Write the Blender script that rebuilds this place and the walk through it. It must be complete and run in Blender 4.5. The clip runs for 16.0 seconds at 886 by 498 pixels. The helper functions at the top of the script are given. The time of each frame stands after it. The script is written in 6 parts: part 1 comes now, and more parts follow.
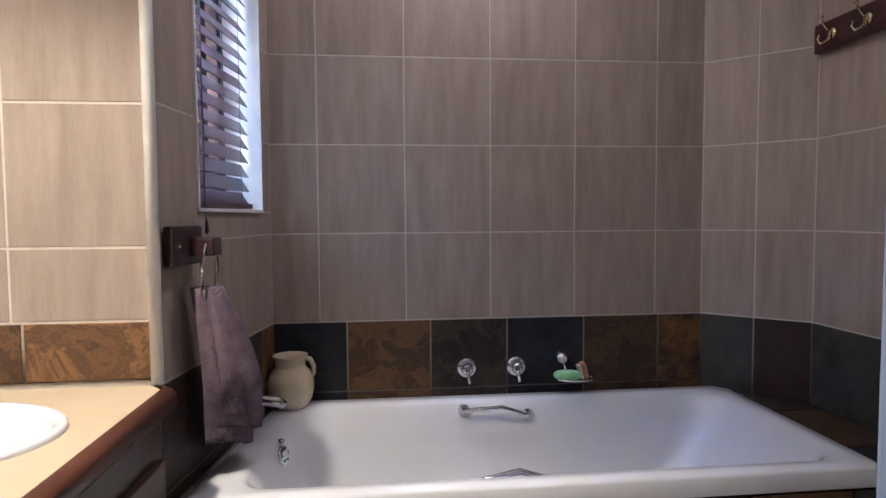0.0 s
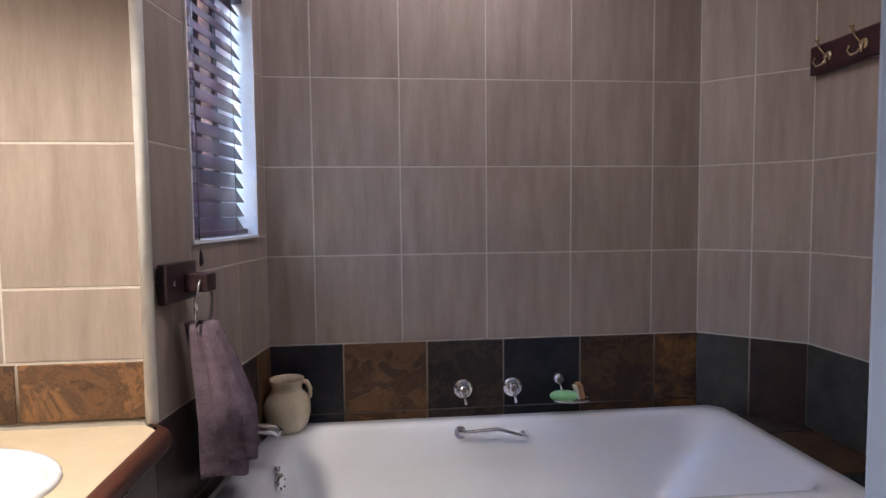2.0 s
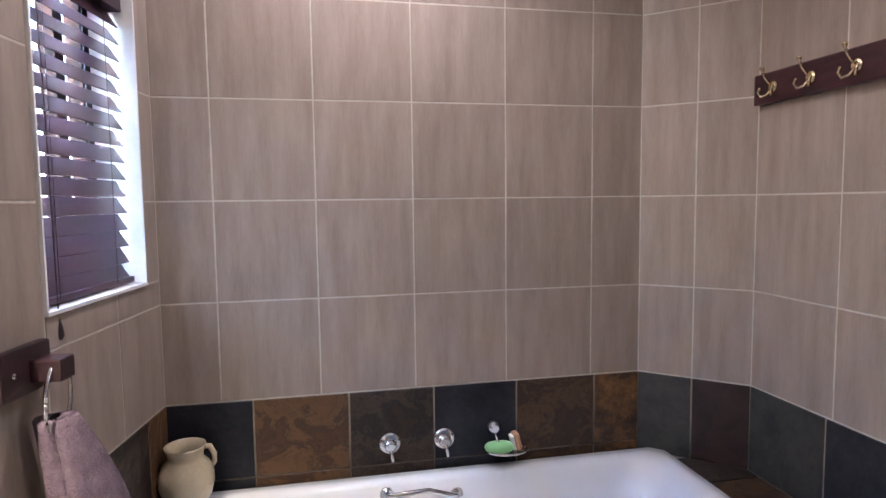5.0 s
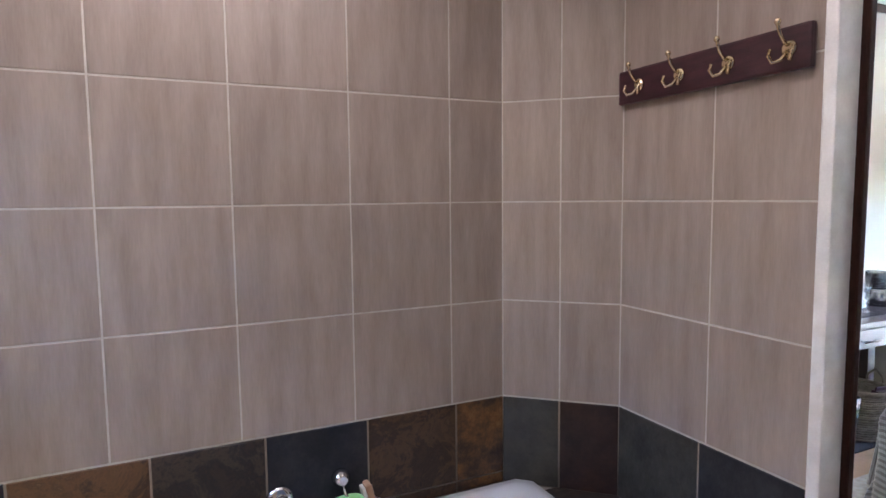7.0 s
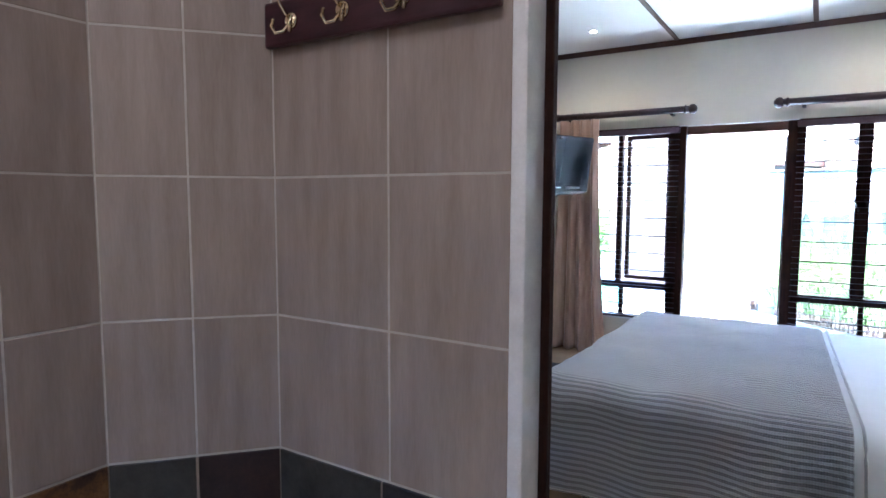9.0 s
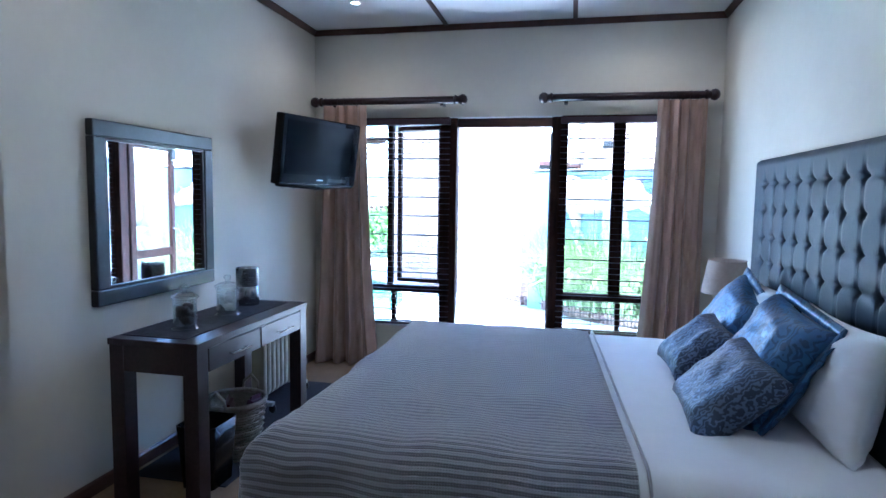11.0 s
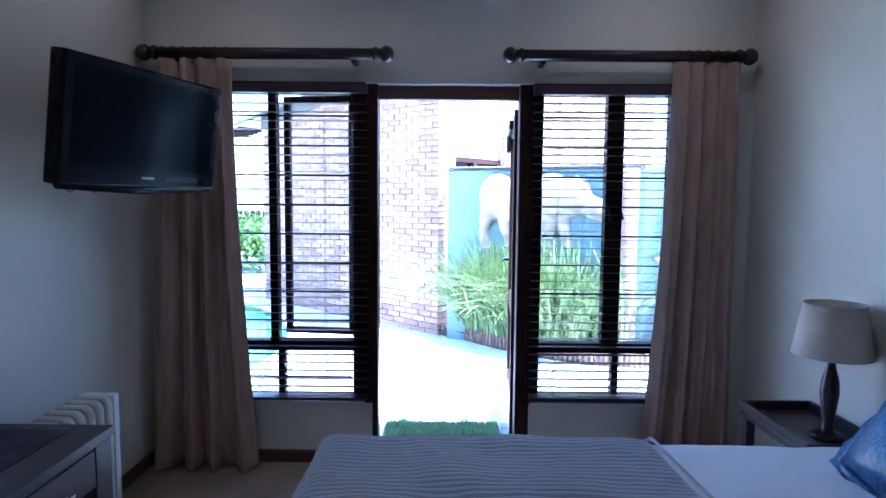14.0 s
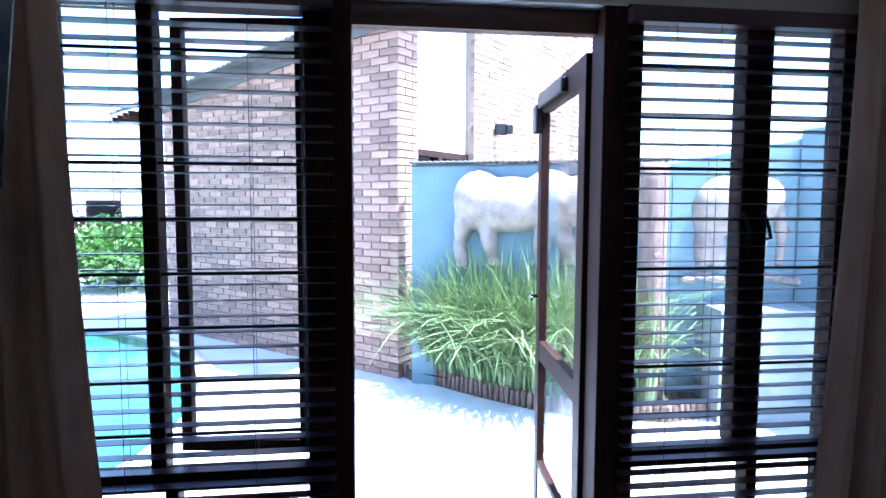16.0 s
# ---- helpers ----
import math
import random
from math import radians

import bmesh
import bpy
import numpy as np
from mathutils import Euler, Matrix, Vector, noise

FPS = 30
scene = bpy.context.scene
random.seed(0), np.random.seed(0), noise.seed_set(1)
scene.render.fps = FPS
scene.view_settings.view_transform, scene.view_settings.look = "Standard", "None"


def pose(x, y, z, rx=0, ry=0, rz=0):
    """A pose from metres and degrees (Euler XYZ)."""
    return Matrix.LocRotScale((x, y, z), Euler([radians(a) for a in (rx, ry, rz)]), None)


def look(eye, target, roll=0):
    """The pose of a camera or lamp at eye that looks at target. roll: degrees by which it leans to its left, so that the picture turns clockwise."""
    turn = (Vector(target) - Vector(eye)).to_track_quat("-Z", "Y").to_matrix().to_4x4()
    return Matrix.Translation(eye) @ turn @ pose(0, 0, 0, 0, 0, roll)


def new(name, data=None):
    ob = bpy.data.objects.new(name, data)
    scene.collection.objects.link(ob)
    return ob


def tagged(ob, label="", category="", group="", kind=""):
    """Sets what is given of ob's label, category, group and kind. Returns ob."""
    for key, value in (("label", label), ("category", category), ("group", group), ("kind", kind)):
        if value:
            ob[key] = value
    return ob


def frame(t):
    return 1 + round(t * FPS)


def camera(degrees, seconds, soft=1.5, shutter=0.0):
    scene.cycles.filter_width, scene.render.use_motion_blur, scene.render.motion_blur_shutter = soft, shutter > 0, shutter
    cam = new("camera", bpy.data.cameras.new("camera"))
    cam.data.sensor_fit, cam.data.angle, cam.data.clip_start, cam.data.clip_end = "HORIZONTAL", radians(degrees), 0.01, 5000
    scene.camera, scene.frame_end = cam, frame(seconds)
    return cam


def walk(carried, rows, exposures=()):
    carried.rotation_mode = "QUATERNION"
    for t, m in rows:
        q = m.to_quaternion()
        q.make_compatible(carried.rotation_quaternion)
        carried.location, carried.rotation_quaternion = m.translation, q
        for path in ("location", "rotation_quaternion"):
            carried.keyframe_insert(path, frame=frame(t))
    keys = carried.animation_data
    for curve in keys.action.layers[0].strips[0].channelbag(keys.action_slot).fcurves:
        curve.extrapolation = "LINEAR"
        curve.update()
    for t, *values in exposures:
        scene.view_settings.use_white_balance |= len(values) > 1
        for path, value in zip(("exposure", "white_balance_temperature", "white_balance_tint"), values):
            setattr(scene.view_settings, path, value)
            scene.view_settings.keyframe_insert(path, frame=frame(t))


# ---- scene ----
# The camera and its walk
cam = camera(73.3, 16.0)
PATH = [
    (0, (0.202, 0.143, 1.246), (0.407, 2.129, 1.139), -0.4),
    (0.5, (0.204, 0.144, 1.273), (0.411, 2.13, 1.162), -0.5),
    (1, (0.209, 0.145, 1.291), (0.413, 2.131, 1.174), -0.5),
    (1.5, (0.21, 0.145, 1.307), (0.413, 2.131, 1.189), -0.6),
    (2, (0.213, 0.149, 1.337), (0.422, 2.134, 1.215), -0.6),
    (2.5, (0.226, 0.16, 1.363), (0.429, 2.146, 1.236), -0.7),
    (3, (0.238, 0.19, 1.39), (0.445, 2.175, 1.255), -0.7),
    (5.5, (0.316, 0.417, 1.506), (0.792, 2.353, 1.339), -0.7),
    (6, (0.335, 0.495, 1.519), (0.902, 2.406, 1.351), -0.7),
    (6.5, (0.374, 0.566, 1.526), (1.069, 2.433, 1.355), -0.6),
    (7, (0.423, 0.643, 1.513), (1.275, 2.444, 1.34), -0.6),
    (7.5, (0.485, 0.733, 1.496), (1.504, 2.445, 1.328), -0.5),
    (8, (0.53, 0.825, 1.482), (1.809, 2.353, 1.306), -0.3),
    (8.5, (0.625, 0.918, 1.468), (2.127, 2.228, 1.295), -0.1),
    (9, (0.725, 0.973, 1.455), (2.408, 2.039, 1.282), 0.2),
    (9.5, (0.848, 0.981, 1.454), (2.638, 1.855, 1.277), 0.6),
    (10, (1.023, 0.982, 1.453), (2.888, 1.684, 1.277), 0.7),
    (10.2, (1.086, 0.99, 1.448), (2.973, 1.631, 1.272), 0.8),
    (12.3, (2.25, 1.235, 1.42), (4.233, 1.438, 1.254), 0.5),
    (12.5, (2.34, 1.276, 1.418), (4.324, 1.466, 1.253), 0.5),
    (13, (2.607, 1.412, 1.41), (4.595, 1.561, 1.247), 0.4),
    (13.5, (2.898, 1.539, 1.416), (4.889, 1.641, 1.253), 0.4),
    (14, (3.168, 1.656, 1.46), (5.161, 1.664, 1.297), 0.5),
    (14.5, (3.475, 1.809, 1.517), (5.465, 1.717, 1.345), 0.4),
    (15, (3.86, 1.867, 1.514), (5.846, 1.705, 1.346), 0.5),
    (15.5, (4.286, 1.925, 1.489), (6.269, 1.721, 1.326), 0.4),
    (16, (4.702, 1.994, 1.481), (6.681, 1.748, 1.325), 0.2),
]
EXPOSURES = [(0, 5.65, 5550, 13), (3.0, 5.75, 5600, 13), (5.5, 6.55, 5700, 12), (7.0, 6.42, 5620, 12), (8.0, 6.2, 5500, 11), (9.0, 5.75, 5250, 10), (9.6, 5.52, 5100, 10), (10.2, 5.38, 4900, 10),
             (11.5, 4.6, 4600, 10), (12.5, 4.4, 4500, 16), (14.0, 3.75, 4650, 16), (15.0, 3.4, 4900, 14), (16.0, 2.9, 4950, 13)]
walk(cam, [(t, look(eye, target, roll)) for t, eye, target, roll in PATH], EXPOSURES)

# World, sun and lamps
SUN = Vector((-0.15, -0.32, 0.92)).normalized()
world = bpy.data.worlds.new("world")
scene.world = world
world.use_nodes = True
wn = world.node_tree.nodes
sky = wn.new("ShaderNodeTexSky")
sky.sky_type, sky.sun_disc = "NISHITA", False
sky.sun_elevation = math.asin(SUN.z)
sky.sun_rotation = math.atan2(SUN.x, SUN.y)
wn["Background"].inputs[1].default_value = 0.15
world.node_tree.links.new(sky.outputs[0], wn["Background"].inputs[0])
sun = new("sun", bpy.data.lights.new("sun", "SUN"))
sun.data.energy, sun.data.angle, sun.data.color = 5.0, radians(0.5), (1.0, 0.97, 0.92)
sun.matrix_world = look(SUN * 30, (0, 0, 0))


def downlamp(x, y, z, power, colour, spread=150, radius=0.05):
    lamp = new("downlight_lamp", bpy.data.lights.new("downlight_lamp", "SPOT"))
    lamp.data.energy, lamp.data.color, lamp.data.shadow_soft_size = power, colour, radius
    lamp.data.spot_size, lamp.data.spot_blend = radians(spread), 0.5
    lamp.matrix_world = look((x, y, z), (x, y, 0))
    return lamp


WARM, SOFT = (1.0, 0.82, 0.58), (1.0, 0.82, 0.79)
BATH_LIGHTS = [(-0.56, 0.64, 2.57), (0.43, 1.80, 2.57), (0.95, 0.98, 2.57)]
BED_LIGHTS = [(5.88, 2.71, 2.885), (5.98, 0.56, 2.885), (3.4, 2.71, 2.885), (3.4, 0.56, 2.885)]
for (x, y, z), power in zip(BATH_LIGHTS, (5.2, 0.36, 0.12)):
    downlamp(x, y, z, power, *((WARM, 96) if x < 0 else (SOFT, 150)))
for x, y, z in BED_LIGHTS:
    downlamp(x, y, z, 0.5, (1.0, 0.80, 0.58))
# daylight standing in the bathroom window's opening
pane_light = new("window_daylight", bpy.data.lights.new("window_daylight", "AREA"))
pane_light.data.shape, pane_light.data.size, pane_light.data.size_y = "RECTANGLE", 0.44, 0.8
pane_light.data.energy, pane_light.data.color = 0.03, (0.55, 0.74, 1.0)
pane_light.matrix_world = look((-0.40, 1.94, 1.68), (1.0, 1.75, 1.68))


# Materials
def mat(name, base, rough=0.5, metal=0.0, second=None, scale=8.0, stretch=(1, 1, 1), bump=0.0, bump_scale=None, per_piece=0.0, coat=0.0, spec=0.5, shift=False):
    """Principled surface: two tones over large and fine noise, roughness wear and fine relief."""
    m = bpy.data.materials.new(name)
    m.use_nodes = True
    nt, nd = m.node_tree, m.node_tree.nodes
    b = nd["Principled BSDF"]
    b.inputs["Metallic"].default_value = metal
    b.inputs["Coat Weight"].default_value = coat
    b.inputs["Specular IOR Level"].default_value = spec
    tc, mp = nd.new("ShaderNodeTexCoord"), nd.new("ShaderNodeMapping")
    mp.inputs["Scale"].default_value = stretch
    nt.links.new(tc.outputs["Object"], mp.inputs["Vector"])
    vec = mp.outputs["Vector"]
    info = nd.new("ShaderNodeObjectInfo")
    if shift:
        mul = nd.new("ShaderNodeVectorMath")
        mul.operation = "MULTIPLY_ADD"
        mul.inputs[1].default_value = (37, 51, 23)
        nt.links.new(info.outputs["Random"], mul.inputs[0])
        nt.links.new(vec, mul.inputs[2])
        vec = mul.outputs[0]
    n1, n2 = nd.new("ShaderNodeTexNoise"), nd.new("ShaderNodeTexNoise")
    n1.inputs["Scale"].default_value, n1.inputs["Detail"].default_value = scale, 4
    n2.inputs["Scale"].default_value, n2.inputs["Detail"].default_value = scale * 9, 3
    for n in (n1, n2):
        nt.links.new(vec, n.inputs["Vector"])
    add = nd.new("ShaderNodeMath")
    add.operation = "MULTIPLY_ADD"
    add.inputs[1].default_value = 0.35
    nt.links.new(n2.outputs["Fac"], add.inputs[0])
    nt.links.new(n1.outputs["Fac"], add.inputs[2])
    ramp = nd.new("ShaderNodeValToRGB")
    ramp.color_ramp.elements[0].position, ramp.color_ramp.elements[1].position = 0.45, 0.9
    second = second or tuple(c * 0.82 for c in base)
    ramp.color_ramp.elements[0].color, ramp.color_ramp.elements[1].color = (*second, 1), (*base, 1)
    nt.links.new(add.outputs[0], ramp.inputs["Fac"])
    out = ramp.outputs["Color"]
    if per_piece:
        geo, fr, hsv = nd.new("ShaderNodeNewGeometry"), nd.new("ShaderNodeMath"), nd.new("ShaderNodeHueSaturation")
        fr.operation = "ADD"
        nt.links.new(geo.outputs["Random Per Island"], fr.inputs[0])
        nt.links.new(info.outputs["Random"], fr.inputs[1])
        fr2 = nd.new("ShaderNodeMath")
        fr2.operation = "FRACT"
        nt.links.new(fr.outputs[0], fr2.inputs[0])
        rng = nd.new("ShaderNodeMapRange")
        rng.inputs["To Min"].default_value, rng.inputs["To Max"].default_value = 1 - per_piece, 1 + per_piece
        nt.links.new(fr2.outputs[0], rng.inputs["Value"])
        nt.links.new(rng.outputs[0], hsv.inputs["Value"])
        nt.links.new(out, hsv.inputs["Color"])
        out = hsv.outputs["Color"]
    nt.links.new(out, b.inputs["Base Color"])
    rr = nd.new("ShaderNodeMapRange")
    rr.inputs["To Min"].default_value, rr.inputs["To Max"].default_value = max(0.02, rough - 0.06), min(1, rough + 0.08)
    nt.links.new(n1.outputs["Fac"], rr.inputs["Value"])
    nt.links.new(rr.outputs[0], b.inputs["Roughness"])
    if bump:
        nb, bp = nd.new("ShaderNodeTexNoise"), nd.new("ShaderNodeBump")
        nb.inputs["Scale"].default_value, nb.inputs["Detail"].default_value = bump_scale or scale * 6, 5
        nt.links.new(vec, nb.inputs["Vector"])
        bp.inputs["Strength"].default_value, bp.inputs["Distance"].default_value = bump, 0.01
        nt.links.new(nb.outputs["Fac"], bp.inputs["Height"])
        nt.links.new(bp.outputs["Normal"], b.inputs["Normal"])
    return m


def glass_mat(name, tint=(0.95, 0.97, 0.96), gloss=0.15):
    m = bpy.data.materials.new(name)
    m.use_nodes = True
    nt, nd = m.node_tree, m.node_tree.nodes
    nd.remove(nd["Principled BSDF"])
    tr, gl, mx, lw, pw = nd.new("ShaderNodeBsdfTransparent"), nd.new("ShaderNodeBsdfGlossy"), nd.new("ShaderNodeMixShader"), nd.new("ShaderNodeLayerWeight"), nd.new("ShaderNodeMath")
    tr.inputs[0].default_value = (*tint, 1)
    gl.inputs["Roughness"].default_value = 0.02
    lw.inputs["Blend"].default_value = gloss
    pw.operation = "MULTIPLY_ADD"
    pw.inputs[1].default_value, pw.inputs[2].default_value = 0.6, 0.03
    nt.links.new(lw.outputs["Facing"], pw.inputs[0])
    nt.links.new(pw.outputs[0], mx.inputs[0])
    nt.links.new(tr.outputs[0], mx.inputs[1])
    nt.links.new(gl.outputs[0], mx.inputs[2])
    nt.links.new(mx.outputs[0], nd["Material Output"].inputs[0])
    return m


def glow_mat(name, colour, strength):
    m = bpy.data.materials.new(name)
    m.use_nodes = True
    b = m.node_tree.nodes["Principled BSDF"]
    b.inputs["Emission Color"].default_value = (*colour, 1)
    b.inputs["Emission Strength"].default_value = strength
    return m


def stripe_mat(name, dark, pale, per_metre, along="v", weave=900):
    """Knitted cloth with ridged stripes across the sheet's own length, and a fine weave."""
    m = mat(name, pale, rough=0.95, scale=30, spec=0.15)
    nt, nd = m.node_tree, m.node_tree.nodes
    uv, sep = nd.new("ShaderNodeUVMap"), nd.new("ShaderNodeSeparateXYZ")
    nt.links.new(uv.outputs[0], sep.inputs[0])
    wob = nd.new("ShaderNodeTexNoise")
    wob.inputs["Scale"].default_value = 14
    nt.links.new(uv.outputs[0], wob.inputs["Vector"])
    wa = nd.new("ShaderNodeMath")
    wa.operation = "MULTIPLY_ADD"
    wa.inputs[1].default_value = 0.006
    nt.links.new(wob.outputs["Fac"], wa.inputs[0])
    nt.links.new(sep.outputs["Y" if along == "v" else "X"], wa.inputs[2])
    mu, si = nd.new("ShaderNodeMath"), nd.new("ShaderNodeMath")
    mu.operation, si.operation = "MULTIPLY", "SINE"
    mu.inputs[1].default_value = per_metre * 2 * math.pi
    nt.links.new(wa.outputs[0], mu.inputs[0])
    nt.links.new(mu.outputs[0], si.inputs[0])
    mu2, si2 = nd.new("ShaderNodeMath"), nd.new("ShaderNodeMath")
    mu2.operation, si2.operation = "MULTIPLY", "SINE"
    mu2.inputs[1].default_value = weave
    nt.links.new(sep.outputs["X" if along == "v" else "Y"], mu2.inputs[0])
    nt.links.new(mu2.outputs[0], si2.inputs[0])
    mu3, si3, ribs = nd.new("ShaderNodeMath"), nd.new("ShaderNodeMath"), nd.new("ShaderNodeMath")
    mu3.operation, si3.operation, ribs.operation = "MULTIPLY", "SINE", "MULTIPLY_ADD"
    mu3.inputs[1].default_value, ribs.inputs[1].default_value = per_metre * 6 * math.pi, 0.55
    nt.links.new(wa.outputs[0], mu3.inputs[0])
    nt.links.new(mu3.outputs[0], si3.inputs[0])
    nt.links.new(si3.outputs[0], ribs.inputs[0])
    nt.links.new(si.outputs[0], ribs.inputs[2])
    both = nd.new("ShaderNodeMath")
    both.operation = "MULTIPLY_ADD"
    both.inputs[1].default_value = 0.26
    nt.links.new(si2.outputs[0], both.inputs[0])
    nt.links.new(ribs.outputs[0], both.inputs[2])
    ramp = nd.new("ShaderNodeValToRGB")
    ramp.color_ramp.elements[0].position, ramp.color_ramp.elements[1].position = 0.2, 0.75
    ramp.color_ramp.elements[0].color, ramp.color_ramp.elements[1].color = (*dark, 1), (*pale, 1)
    rng = nd.new("ShaderNodeMapRange")
    rng.inputs["From Min"].default_value, rng.inputs["From Max"].default_value = -1.6, 1.6
    nt.links.new(both.outputs[0], rng.inputs["Value"])
    nt.links.new(rng.outputs[0], ramp.inputs["Fac"])
    nt.links.new(ramp.outputs["Color"], nd["Principled BSDF"].inputs["Base Color"])
    bp = nd.new("ShaderNodeBump")
    nd["Principled BSDF"].inputs["Sheen Weight"].default_value = 0.8
    bp.inputs["Strength"].default_value, bp.inputs["Distance"].default_value = 0.45, 0.005
    nt.links.new(both.outputs[0], bp.inputs["Height"])
    nt.links.new(bp.outputs["Normal"], nd["Principled BSDF"].inputs["Normal"])
    return m


M_TILE = mat("wall_tile_ceramic", (0.350, 0.288, 0.250), 0.36, second=(0.250, 0.202, 0.174), scale=1.0, stretch=(27, 27, 3.6), shift=True, per_piece=0.035)
M_GROUT = mat("grout", (0.56, 0.52, 0.47), 0.9, scale=40, bump=0.1)
M_TRIMW = mat("white_plastic_trim", (0.82, 0.82, 0.82), 0.35, scale=20)


def slate_mat(name, *tones, rough=0.48, scale=10.0, warp=0.12):
    """Riven slate: clouded bands of mineral colour, darker in the clefts, with an uneven cleft surface."""
    m = mat(name, tones[0], rough, scale=9, bump=0.55, bump_scale=16, shift=True, spec=0.3)
    nt, nd = m.node_tree, m.node_tree.nodes
    src = nd["Mapping"].outputs[0]
    for n in nd:
        if n.bl_idname == "ShaderNodeVectorMath":
            src = n.outputs[0]
    cl, ramp = nd.new("ShaderNodeTexNoise"), nd.new("ShaderNodeValToRGB")
    cl.inputs["Scale"].default_value, cl.inputs["Detail"].default_value, cl.inputs["Distortion"].default_value = scale, 9, warp
    cl.inputs["Roughness"].default_value = 0.76
    nt.links.new(src, cl.inputs["Vector"])
    cr = ramp.color_ramp
    while len(cr.elements) < len(tones):
        cr.elements.new(0.5)
    for k, c in enumerate(tones):
        cr.elements[k].position = 0.33 + 0.36 * k / max(1, len(tones) - 1)
        cr.elements[k].color = (*c, 1)
    nt.links.new(cl.outputs["Fac"], ramp.inputs["Fac"])
    nt.links.new(ramp.outputs["Color"], nd["Principled BSDF"].inputs["Base Color"])
    return m


S_BLACK = slate_mat("slate_black", (0.008, 0.009, 0.013), (0.015, 0.016, 0.022), (0.030, 0.030, 0.034))
S_GOLD = slate_mat("slate_gold", (0.020, 0.014, 0.012), (0.085, 0.042, 0.022), (0.050, 0.030, 0.020), (0.13, 0.070, 0.032), (0.075, 0.042, 0.024), (0.22, 0.14, 0.07), scale=7.0, warp=0.6)
S_BROWN = slate_mat("slate_brown", (0.018, 0.013, 0.011), (0.052, 0.030, 0.019), (0.030, 0.020, 0.015), (0.080, 0.045, 0.024), (0.045, 0.028, 0.018), (0.13, 0.08, 0.045), scale=8.0, warp=0.6)
S_DARK = slate_mat("slate_mottled", (0.010, 0.010, 0.011), (0.040, 0.026, 0.020), (0.017, 0.016, 0.017), (0.060, 0.042, 0.030), (0.024, 0.020, 0.019), (0.11, 0.085, 0.06), scale=7.0, warp=0.6)
S_GREY = slate_mat("slate_grey_green", (0.022, 0.022, 0.021), (0.040, 0.039, 0.035), (0.060, 0.055, 0.047))
S_MAROON = slate_mat("slate_maroon", (0.012, 0.010, 0.011), (0.030, 0.018, 0.017), (0.050, 0.026, 0.022))
S_RUST = slate_mat("slate_rust", (0.016, 0.012, 0.011), (0.055, 0.032, 0.020), (0.15, 0.075, 0.028), (0.24, 0.14, 0.06))
S_AMBER = slate_mat("slate_amber", (0.05, 0.030, 0.020), (0.15, 0.078, 0.036), (0.08, 0.045, 0.026), (0.22, 0.115, 0.050), (0.13, 0.07, 0.036), (0.42, 0.27, 0.15), scale=6.0, warp=0.6)
M_DGROUT = mat("dark_grout", (0.24, 0.20, 0.16), 0.9, scale=40, bump=0.1)
M_ENAMEL = mat("white_bath_acrylic", (0.64, 0.65, 0.69), 0.16, second=(0.61, 0.62, 0.66), scale=3, coat=0.3)
M_CHROME = mat("chrome", (0.75, 0.75, 0.77), 0.08, 1.0, scale=30)
M_BRASS = mat("polished_brass", (0.80, 0.68, 0.45), 0.14, 1.0, scale=30)
M_STEEL = mat("brushed_steel", (0.30, 0.305, 0.32), 0.24, 1.0, second=(0.26, 0.265, 0.28), scale=12, stretch=(1, 1, 30), bump=0.06, bump_scale=14)
M_EBONY = mat("dark_stained_wood", (0.034, 0.015, 0.020), 0.32, second=(0.016, 0.008, 0.010), scale=4, stretch=(3, 14, 14), bump=0.08)
M_RAIL = mat("maroon_stained_wood", (0.055, 0.017, 0.024), 0.3, second=(0.026, 0.009, 0.013), scale=4, stretch=(14, 3, 14), bump=0.06)
M_FRAME = mat("dark_window_timber", (0.046, 0.020, 0.015), 0.48, spec=0.07, second=(0.018, 0.010, 0.009), scale=4, stretch=(10, 10, 1.5), bump=0.12)
M_MAHOG = mat("mahogany", (0.11, 0.038, 0.022), 0.3, second=(0.045, 0.017, 0.012), scale=5, stretch=(8, 1.2, 8), bump=0.08)
M_CAB = mat("dark_vanity_wood", (0.075, 0.040, 0.034), 0.4, second=(0.035, 0.02, 0.02), scale=5, stretch=(8, 1.2, 8), bump=0.06)
M_SLAT = mat("blind_slat_wood", (0.050, 0.020, 0.036), 0.38, coat=0.15, second=(0.030, 0.012, 0.022), scale=6, stretch=(12, 1, 12))
M_COUNTER = mat("cream_counter", (0.52, 0.43, 0.31), 0.3, second=(0.45, 0.37, 0.26), scale=25)
M_CREAM = mat("cream_glazed_pottery", (0.66, 0.58, 0.42), 0.25, second=(0.52, 0.44, 0.30), scale=8, coat=0.3)
M_TOWEL = mat("mauve_towelling", (0.20, 0.15, 0.19), 0.95, second=(0.13, 0.095, 0.125), scale=30, bump=1.0, bump_scale=220, spec=0.1)
M_SOAP = mat("green_soap", (0.30, 0.62, 0.28), 0.35, scale=12)
M_BRUSH = mat("tan_wood", (0.42, 0.22, 0.12), 0.5, scale=20)
M_PLASTER = mat("cream_plaster", (0.66, 0.615, 0.53), 0.8, second=(0.62, 0.575, 0.495), scale=2.5, bump=0.12, bump_scale=60)
M_REVEAL = mat("white_paint", (0.80, 0.80, 0.80), 0.55, scale=6, bump=0.06)
M_PARTITION = mat("pale_blue_paint", (0.17, 0.22, 0.36), 0.5, scale=6, bump=0.06)
M_CEIL = mat("white_ceiling_board", (0.80, 0.80, 0.80), 0.7, second=(0.77, 0.77, 0.77), scale=2)
